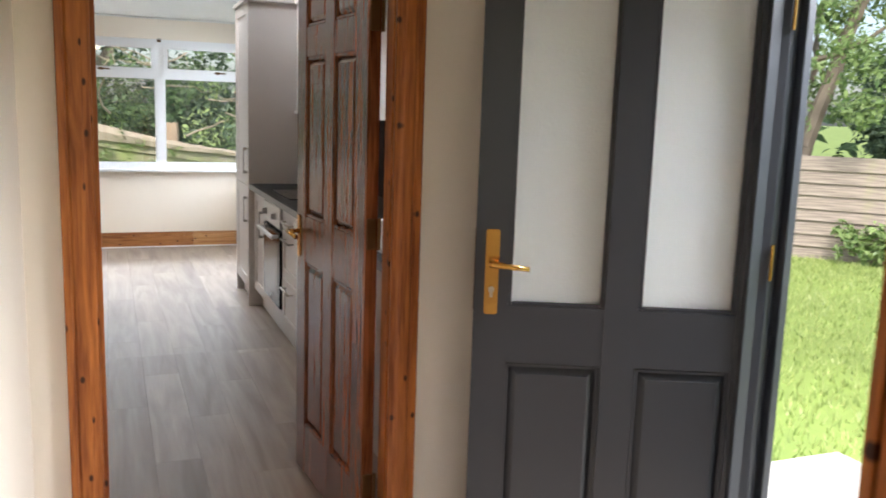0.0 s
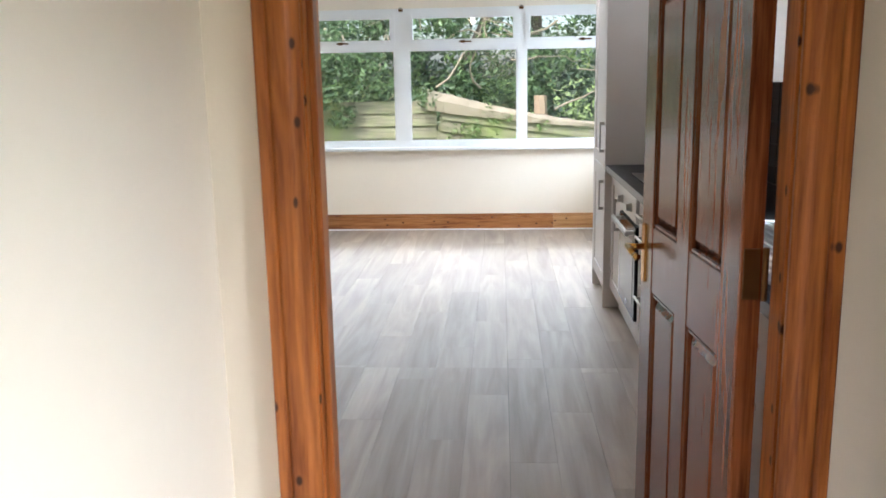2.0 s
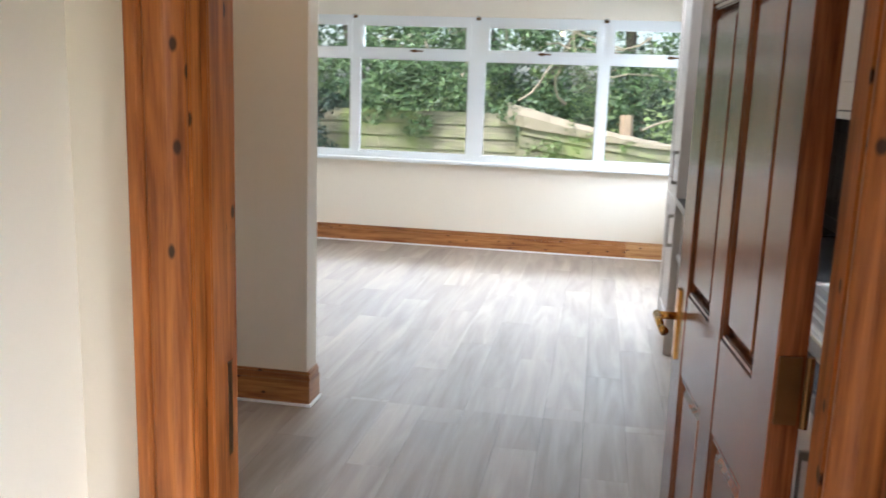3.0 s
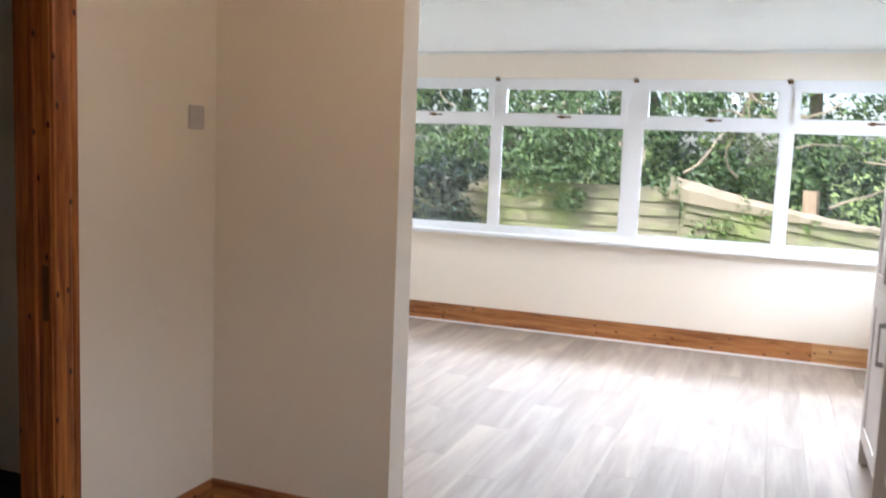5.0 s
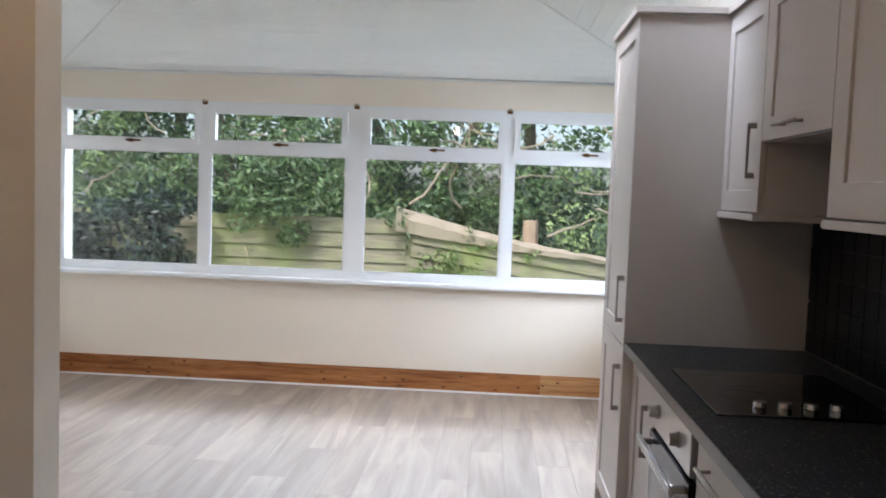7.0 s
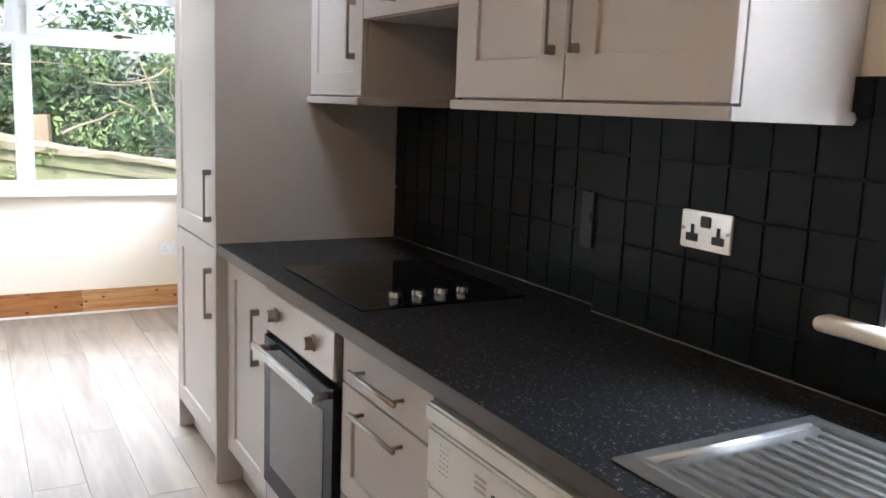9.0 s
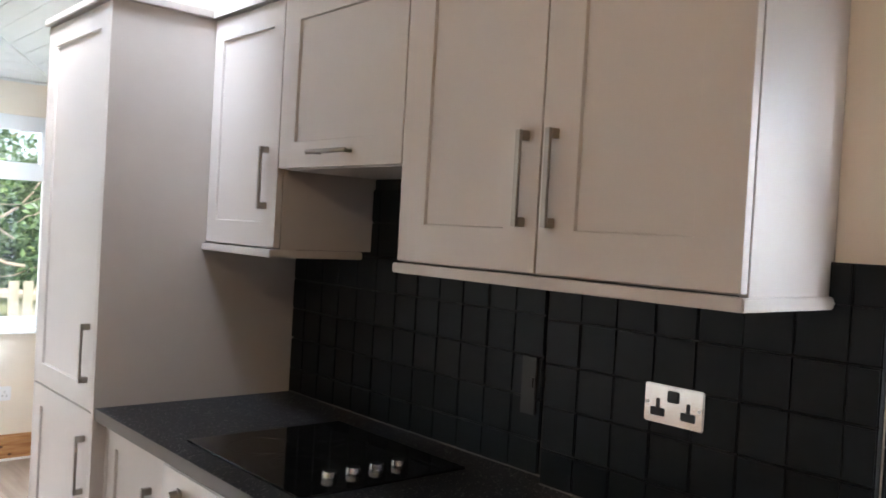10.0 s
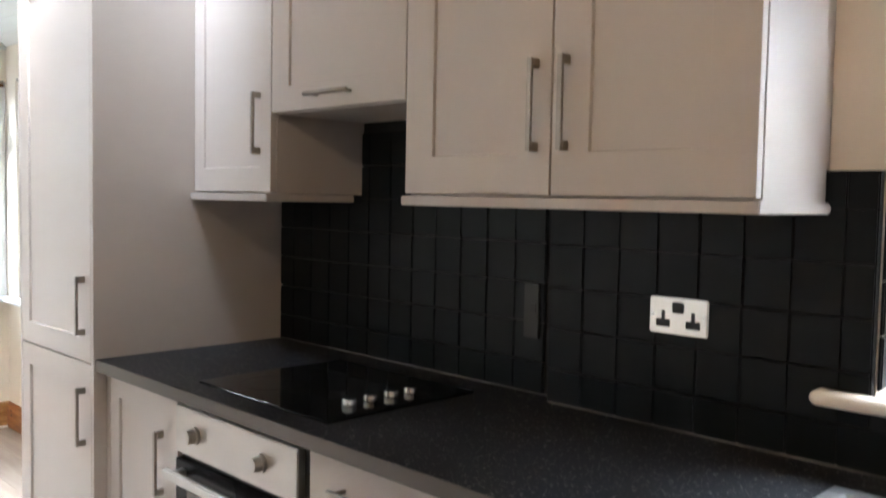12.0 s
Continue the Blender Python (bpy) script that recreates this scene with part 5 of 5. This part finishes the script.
def fence(name, label, a, b, z0, z1, rows, drop=0.0, mat=MOSSY):
    """Lapped horizontal boards from a to b; drop: how far the far end sinks."""
    ax, ay = a
    d_ = Vector((b[0] - ax, b[1] - ay, -drop))
    length = d_.length
    ob = thing(name, label, "fence", (ax, ay, z0))
    h = (z1 - z0) / rows
    for i in range(rows):
        bm = bmesh.new()
        box(bm, 0, length, -0.009, 0.009, -0.012, h * 1.06, 0.003)
        bmesh.ops.rotate(bm, cent=(0, 0, 0), matrix=Matrix.Rotation(radians(-10), 3, "X"), verts=bm.verts)
        o = part("board", bm, mat)
        o.location = (0, rng.uniform(-0.004, 0.004), i * h)
        o.rotation_euler = (0, rng.normal() * 0.002, 0)
        o.parent = ob
    for u in np.arange(0.0, length + 0.1, 1.83):
        bm = bmesh.new()
        box(bm, u - 0.04, u + 0.04, 0.02, 0.1, 0, z1 - z0 + 0.03, 0.004)
        o = part("post", bm, mat)
        o.parent = ob
    ob.matrix_world = Matrix.Translation((ax, ay, z0)) @ Matrix.Rotation(math.atan2(d_.y, d_.x), 4, "Z") @ Matrix.Rotation(math.asin(drop / length), 4, "Y")
    return ob


fence("fence", "level mossy lapped-board garden fence", (-7.5, 12.3), (-0.36, 12.3), -0.15, 1.13, 9)
fence("fence", "sagging mossy lapped-board garden fence", (-0.44, 12.25), (6.6, 12.25), -0.12, 1.09, 8, drop=1.02)
# rough slab of log along the sagging fence
bm = bmesh.new()
N = 30
log_rings = []
for i in range(N + 1):
    u = 3.2 * i / N
    zt = 1.30 - 0.285 * u + 0.035 * u * u
    hh = max(0.07, 0.25 - 0.10 * u) + 0.008 * math.sin(u * 5)
    log_rings.append([bm.verts.new((-0.47 + u, 12.25 + dy + 0.006 * rng.normal(), zt + dz * hh + 0.006 * rng.normal())) for dy, dz in ((-0.05, -1.0), (-0.065, -0.4), (-0.04, 0.0), (0.04, 0.02), (0.065, -0.4), (0.05, -1.0))])
for ra, rb in zip(log_rings, log_rings[1:]):
    for j in range(6):
        bm.faces.new((ra[j], ra[(j + 1) % 6], rb[(j + 1) % 6], rb[j]))
bm.faces.new(log_rings[0][::-1])
bm.faces.new(log_rings[-1])
bmesh.ops.recalc_face_normals(bm, faces=bm.faces)
LOG = material("weathered_log", (0.33, 0.275, 0.205), 0.9, vary=0.5, scale=5, bump=0.8, bump_scale=25)
tagged(part("log_slab", bm, LOG), "long weathered log slab lying on the sagging fence", "log")
bm = bmesh.new()
pts = [(0.985, 12.40, -0.15), (0.99, 12.40, 0.7), (0.975, 12.40, 1.20)]
limb(bm, pts, 0.10, 0.085)
tagged(part("stump", bm, material("cut_stump_wood", (0.34, 0.245, 0.165), 0.9, vary=0.5, scale=8, bump=0.8)), "sawn brown tree stump behind the fence", "stump")
ivy = thing("ivy", "green ivy climbing over the fence boards", "ivy", (-0.2, 12.2, 0.2))
iv = np.array([(-0.25 + abs(rng.normal()) * 0.5, 12.19, 0.72 + rng.normal() * 0.16) for _ in range(24)])
leaf_cloud("foliage", iv, np.full(24, 0.09), 20, 0.032, PALE_LEAVES, ivy, 1.0)
# added shrub before the level fence; its dark leaves paint a pane reflection
REFLECTION_LEAVES = leaf_material("dark_reflection_leaves", (0.010, 0.022, 0.020), (0.040, 0.075, 0.055))
sh = thing("bush", "added dark shrub before the level fence, standing in for a reflection", "bush", (-3.4, 11.9, -0.15))
sc = np.array([(rng.uniform(-5.6, -2.75), 11.85 + rng.normal() * 0.13, rng.uniform(-0.1, 1.35)) for _ in range(110)])
leaf_cloud("foliage", sc, rng.uniform(0.16, 0.30, 110), 120, 0.05, REFLECTION_LEAVES, sh)
bm = bmesh.new()
limb(bm, wander((-3.6, 11.95, -0.15), (0.1, 0, 1), 6, 0.2, 0.1), 0.05, 0.02)
part("trunk", bm, BARK, sh)
# pale dead boughs that lean out of the hedge above the log
for p_, w_, r_ in (((1.2, 12.95, 1.0), (1, 0.1, 0.5), 0.016), ((2.6, 12.95, 0.95), (-1, 0.1, 0.5), 0.020), ((1.75, 12.9, 1.35), (1, 0.1, -0.25), 0.014)):
    bm = bmesh.new()
    limb(bm, wander(p_, w_, 9, 0.17, 0.22), r_, 0.006)
    part("branch", bm, TWIG, hedge)
# picket top seen through the side of the window
pk = thing("picket_fence", "short pale timber picket fence", "fence", (2.4, 11.3, -0.15))
for i in range(5):
    bm = bmesh.new()
    box(bm, 2.05 + i * 0.11, 2.13 + i * 0.11, 11.3, 11.32, -0.15, 0.93 + (0.06 if i == 2 else 0), 0.004)
    part("picket", bm, LOG, pk)

# east fence, seen through the front door
dirx, diry = math.sin(radians(46.3)), math.cos(radians(46.3))
cx_, cy_ = 0.168 + 11.2 * dirx, 0.191 + 11.2 * diry
fence("fence", "grey weathered lapped-board fence across the lawn", (cx_ - diry * 4.6, cy_ + dirx * 4.6), (cx_ + diry * 5.5, cy_ - dirx * 5.5), -0.15, 1.08, 8, mat=GREYED)
tree = thing("tree", "leafy garden tree with pale yellowing leaves", "tree", (cx_ + 0.9, cy_ + 0.7, -0.15))
bm = bmesh.new()
limb(bm, wander((cx_ + 0.2, cy_ + 1.1, -0.15), (0.05, 0, 1), 12, 0.45, 0.07), 0.13, 0.04)
part("trunk", bm, BARK, tree)
for k in range(12):
    bm = bmesh.new()
    limb(bm, wander((cx_ + 0.3 + rng.normal() * 0.2, cy_ + 1.0, rng.uniform(1.2, 3.6)), (rng.normal(), rng.normal() * 0.5, 0.5), 8, 0.28, 0.2), 0.045, 0.008)
    part("branch", bm, BARK, tree)
tc = np.array([(cx_ + rng.normal() * 1.6, cy_ + 0.9 + rng.normal() * 0.9, rng.uniform(1.5, 6.0)) for _ in range(150)])
leaf_cloud("foliage", tc, rng.uniform(0.22, 0.45, 150), 150, 0.05, PALE_LEAVES, tree)
bush = thing("bush", "dark evergreen shrub behind the lawn fence", "bush", (cx_ + 1.4, cy_ + 0.4, -0.15))
bc = np.array([(cx_ + 1.3 + rng.normal() * 0.35, cy_ + 0.3 + rng.normal() * 0.3, rng.uniform(0.4, 2.7)) for _ in range(40)])
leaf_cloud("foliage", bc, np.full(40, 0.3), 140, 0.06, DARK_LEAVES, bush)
far = thing("far_trees", "hazy line of trees beyond the fence", "trees", (20, 16, -0.15))
fc = np.array([(cx_ + 4 * dirx + diry * u + rng.normal() * 0.8, cy_ + 4 * diry - dirx * u + rng.normal() * 0.8, rng.uniform(-0.1, 7.5)) for u in rng.uniform(-9, 9, 230)])
leaf_cloud("foliage", fc, np.full(230, 0.8), 45, 0.16, LEAVES, far)
weed = thing("weeds", "low green weeds at the foot of the fence", "plant", (cx_, cy_, -0.15))
wc = np.array([(cx_ - dirx * 0.25 + diry * u, cy_ - diry * 0.25 - dirx * u, rng.uniform(-0.1, 0.28)) for u in rng.normal(0.45, 0.35, 30)])
leaf_cloud("foliage", wc, np.full(30, 0.14), 40, 0.05, PALE_LEAVES, weed)

# grass blades on the lawn by the front door
K = 34000
gx, gy = rng.uniform(3.0, 10.0, K), rng.uniform(2.2, 11.0, K)
keep = (gx > 3.32) | (gy > 3.04)
gx, gy = gx[keep], gy[keep]
K = len(gx)
ang_, hh_ = rng.uniform(0, 6.28, K), rng.uniform(0.03, 0.075, K)
wx, wy = np.cos(ang_) * 0.006, np.sin(ang_) * 0.006
lx, ly = rng.normal(size=K) * 0.02, rng.normal(size=K) * 0.02
vv = np.stack([np.stack([gx - wx, gy - wy, np.full(K, -0.15)], 1), np.stack([gx + wx, gy + wy, np.full(K, -0.15)], 1), np.stack([gx + lx, gy + ly, -0.15 + hh_], 1)], 1).reshape(-1, 3)
me = bpy.data.meshes.new("grass")
me.from_pydata(vv.tolist(), [], (np.arange(K)[:, None] * 3 + np.arange(3)).tolist())
me.materials.append(leaf_material("grass_blade", (0.15, 0.23, 0.045), (0.50, 0.56, 0.22)))
tagged(new("grass", me), "short bright lawn grass", "grass", "", "stuff")


# ---- wall tiles ----
east = bpy.data.objects["wall_east"]
TP, TS = 0.1055, 0.1046
bm = bmesh.new()
box(bm, -0.008, 0.0, -TS / 2, TS / 2, -TS / 2 - 0.0006, TS / 2 + 0.0006)
bmesh.ops.bevel(bm, geom=[e for e in bm.edges if all(v.co.x < -0.004 for v in e.verts)], offset=0.003, segments=2, affect="EDGES")
tile_mesh = mesh_of("tile", bm, TILE)


def tile_row(xf, ys, zs):
    for y in ys:
        for z in zs:
            o = new("tile", tile_mesh)
            o.location = (xf - rng.uniform(0, 0.0012), y + rng.normal() * 0.0006, z + rng.normal() * 0.0008)
            o.rotation_euler = (rng.normal() * 0.004, rng.normal() * 0.006, rng.normal() * 0.006)
            o.parent = east


rows_z = [0.946 + 0.1085 * i for i in range(5)]
block("tile_bed", (1.770, XR - 0.0005, 2.79, YS, 0.9105, 1.05), GROUT, parent=east)
block("tile_bed", (1.770, XR - 0.0005, 4.3725, YS, 1.05, 1.51), GROUT, parent=east)
block("tile_bed", (XH - 0.002, XH - 0.0005, YS + 0.0005, 6.466, 0.9105, 1.70), GROUT, parent=east)
tile_row(1.7705, [5.117 - TP * i for i in range(7)], rows_z)
tile_row(1.7705, [4.379 - TP * i for i in range(14)], [0.946])


def cut_tile(y0, y1, z0, z1, x=1.7705):
    """A tile trimmed to fit an edge."""
    bm = bmesh.new()
    box(bm, x - 0.008, x, y0 + 0.0005, y1 - 0.0005, z0 + 0.0005, z1 - 0.0005)
    bmesh.ops.bevel(bm, geom=[e for e in bm.edges if all(v.co.x < x - 0.004 for v in e.verts)], offset=0.003, segments=2, affect="EDGES")
    part("tile", bm, TILE, east)


for z in rows_z[1:]:
    cut_tile(4.3725, 4.4325, z - 0.0535, z + 0.0535)
cut_tile(4.3725, 4.4325, 1.4335, 1.510)
cut_tile(4.4335, 4.4775, 1.4335, 1.510)
tile_row(XH - 0.0015, [5.277 + TP * i for i in range(12)], rows_z)
tile_row(XH - 0.0015, [5.488 + TP * i for i in range(6)], [1.489, 1.5975])
# tiled reveal of the kitchen window
for i in range(4):
    o = new("tile", tile_mesh)
    o.rotation_euler = (0, 0, radians(90))
    o.location = (1.83, KY1 - 0.004, 1.13 + 0.1085 * i)
    o.parent = east

# ---- floor planks ----
def oak_floor():
    """Limed grey oak: soft tone from plank to plank, broad cathedral streaks and fine pores along y."""
    m = bpy.data.materials.new("grey_oak_vinyl")
    m.use_nodes = True
    n, l = m.node_tree.nodes, m.node_tree.links
    b = n["Principled BSDF"]
    b.inputs["Roughness"].default_value = 0.5
    b.inputs["Specular IOR Level"].default_value = 0.35
    co, info = n.new("ShaderNodeTexCoord"), n.new("ShaderNodeObjectInfo")
    shift = n.new("ShaderNodeVectorMath")
    shift.operation = "MULTIPLY_ADD"
    shift.inputs[1].default_value = (17.3, 31.1, 0)
    l.new(info.outputs["Random"], shift.inputs[0])
    l.new(co.outputs["Object"], shift.inputs[2])
    tone = []
    for scale, rough_, dist in (((9.0, 0.9, 1), 0.5, 1.2), ((60.0, 2.5, 1), 0.6, 0.3)):
        mp, tx = n.new("ShaderNodeMapping"), n.new("ShaderNodeTexNoise")
        mp.inputs["Scale"].default_value = scale
        tx.inputs["Scale"].default_value, tx.inputs["Detail"].default_value, tx.inputs["Roughness"].default_value, tx.inputs["Distortion"].default_value = 1.0, 4, rough_, dist
        l.new(shift.outputs[0], mp.inputs["Vector"])
        l.new(mp.outputs[0], tx.inputs["Vector"])
        tone.append(tx)
    add = n.new("ShaderNodeMath")
    add.operation = "MULTIPLY_ADD"
    add.inputs[1].default_value = 0.28
    l.new(tone[1].outputs["Fac"], add.inputs[0])
    l.new(tone[0].outputs["Fac"], add.inputs[2])
    ramp = n.new("ShaderNodeValToRGB")
    e = ramp.color_ramp.elements
    e[0].position, e[0].color = 0.36, (0.25, 0.196, 0.157, 1)
    e[1].position, e[1].color = 0.86, (0.41, 0.336, 0.274, 1)
    l.new(add.outputs[0], ramp.inputs["Fac"])
    hs, r = n.new("ShaderNodeHueSaturation"), n.new("ShaderNodeMapRange")
    r.inputs["To Min"].default_value, r.inputs["To Max"].default_value = 0.86, 1.12
    l.new(info.outputs["Random"], r.inputs["Value"])
    l.new(r.outputs[0], hs.inputs["Value"])
    l.new(ramp.outputs["Color"], hs.inputs["Color"])
    l.new(hs.outputs[0], b.inputs["Base Color"])
    bp = n.new("ShaderNodeBump")
    bp.inputs["Strength"].default_value, bp.inputs["Distance"].default_value = 0.05, 0.001
    l.new(tone[1].outputs["Fac"], bp.inputs["Height"])
    l.new(bp.outputs["Normal"], b.inputs["Normal"])
    return m


OAK = oak_floor()
floor_ob = bpy.data.objects["floor"]
PW, PL = 0.184, 1.22
bm = bmesh.new()
box(bm, -PW / 2 + 0.0006, PW / 2 - 0.0006, -PL / 2 + 0.0006, PL / 2 - 0.0006, -0.006, 0.0)
full_plank = mesh_of("plank", bm, OAK)
spaces = [(XL, XR, YN1, YF), (XN, XR, YD1, YN1), (DX0, DX1 + 0.019, YD0, YD1), (HX, XR, 1.92, YD0), (-1.25, XR, -1.6, 1.92)]
for x0, x1, y0, y1 in spaces:
    for c in range(int(math.floor((x0 + 3) / PW)), int(math.ceil((x1 + 3) / PW)) + 1):
        ca, cb = max(x0, -3 + c * PW), min(x1, -3 + (c + 1) * PW)
        if cb - ca < 0.004:
            continue
        off = (c * 0.417) % 1.0 * PL - 3
        k0 = int(math.floor((y0 - off) / PL))
        for r in range(k0, k0 + 12):
            ra, rb = max(y0, off + r * PL), min(y1, off + (r + 1) * PL)
            if rb - ra < 0.004:
                continue
            whole = cb - ca > PW - 1e-6 and rb - ra > PL - 1e-6
            if whole:
                me = full_plank
            else:
                bm = bmesh.new()
                w2, l2 = (cb - ca) / 2, (rb - ra) / 2
                box(bm, -w2 + 0.0006, w2 - 0.0006, -l2 + (0.0006 if ra > y0 else 0), l2 - (0.0006 if rb < y1 else 0), -0.006, 0.0)
                me = mesh_of("plank", bm, OAK)
            o = new("plank", me)
            o.location = ((ca + cb) / 2, (ra + rb) / 2, 0)
            o.parent = floor_ob
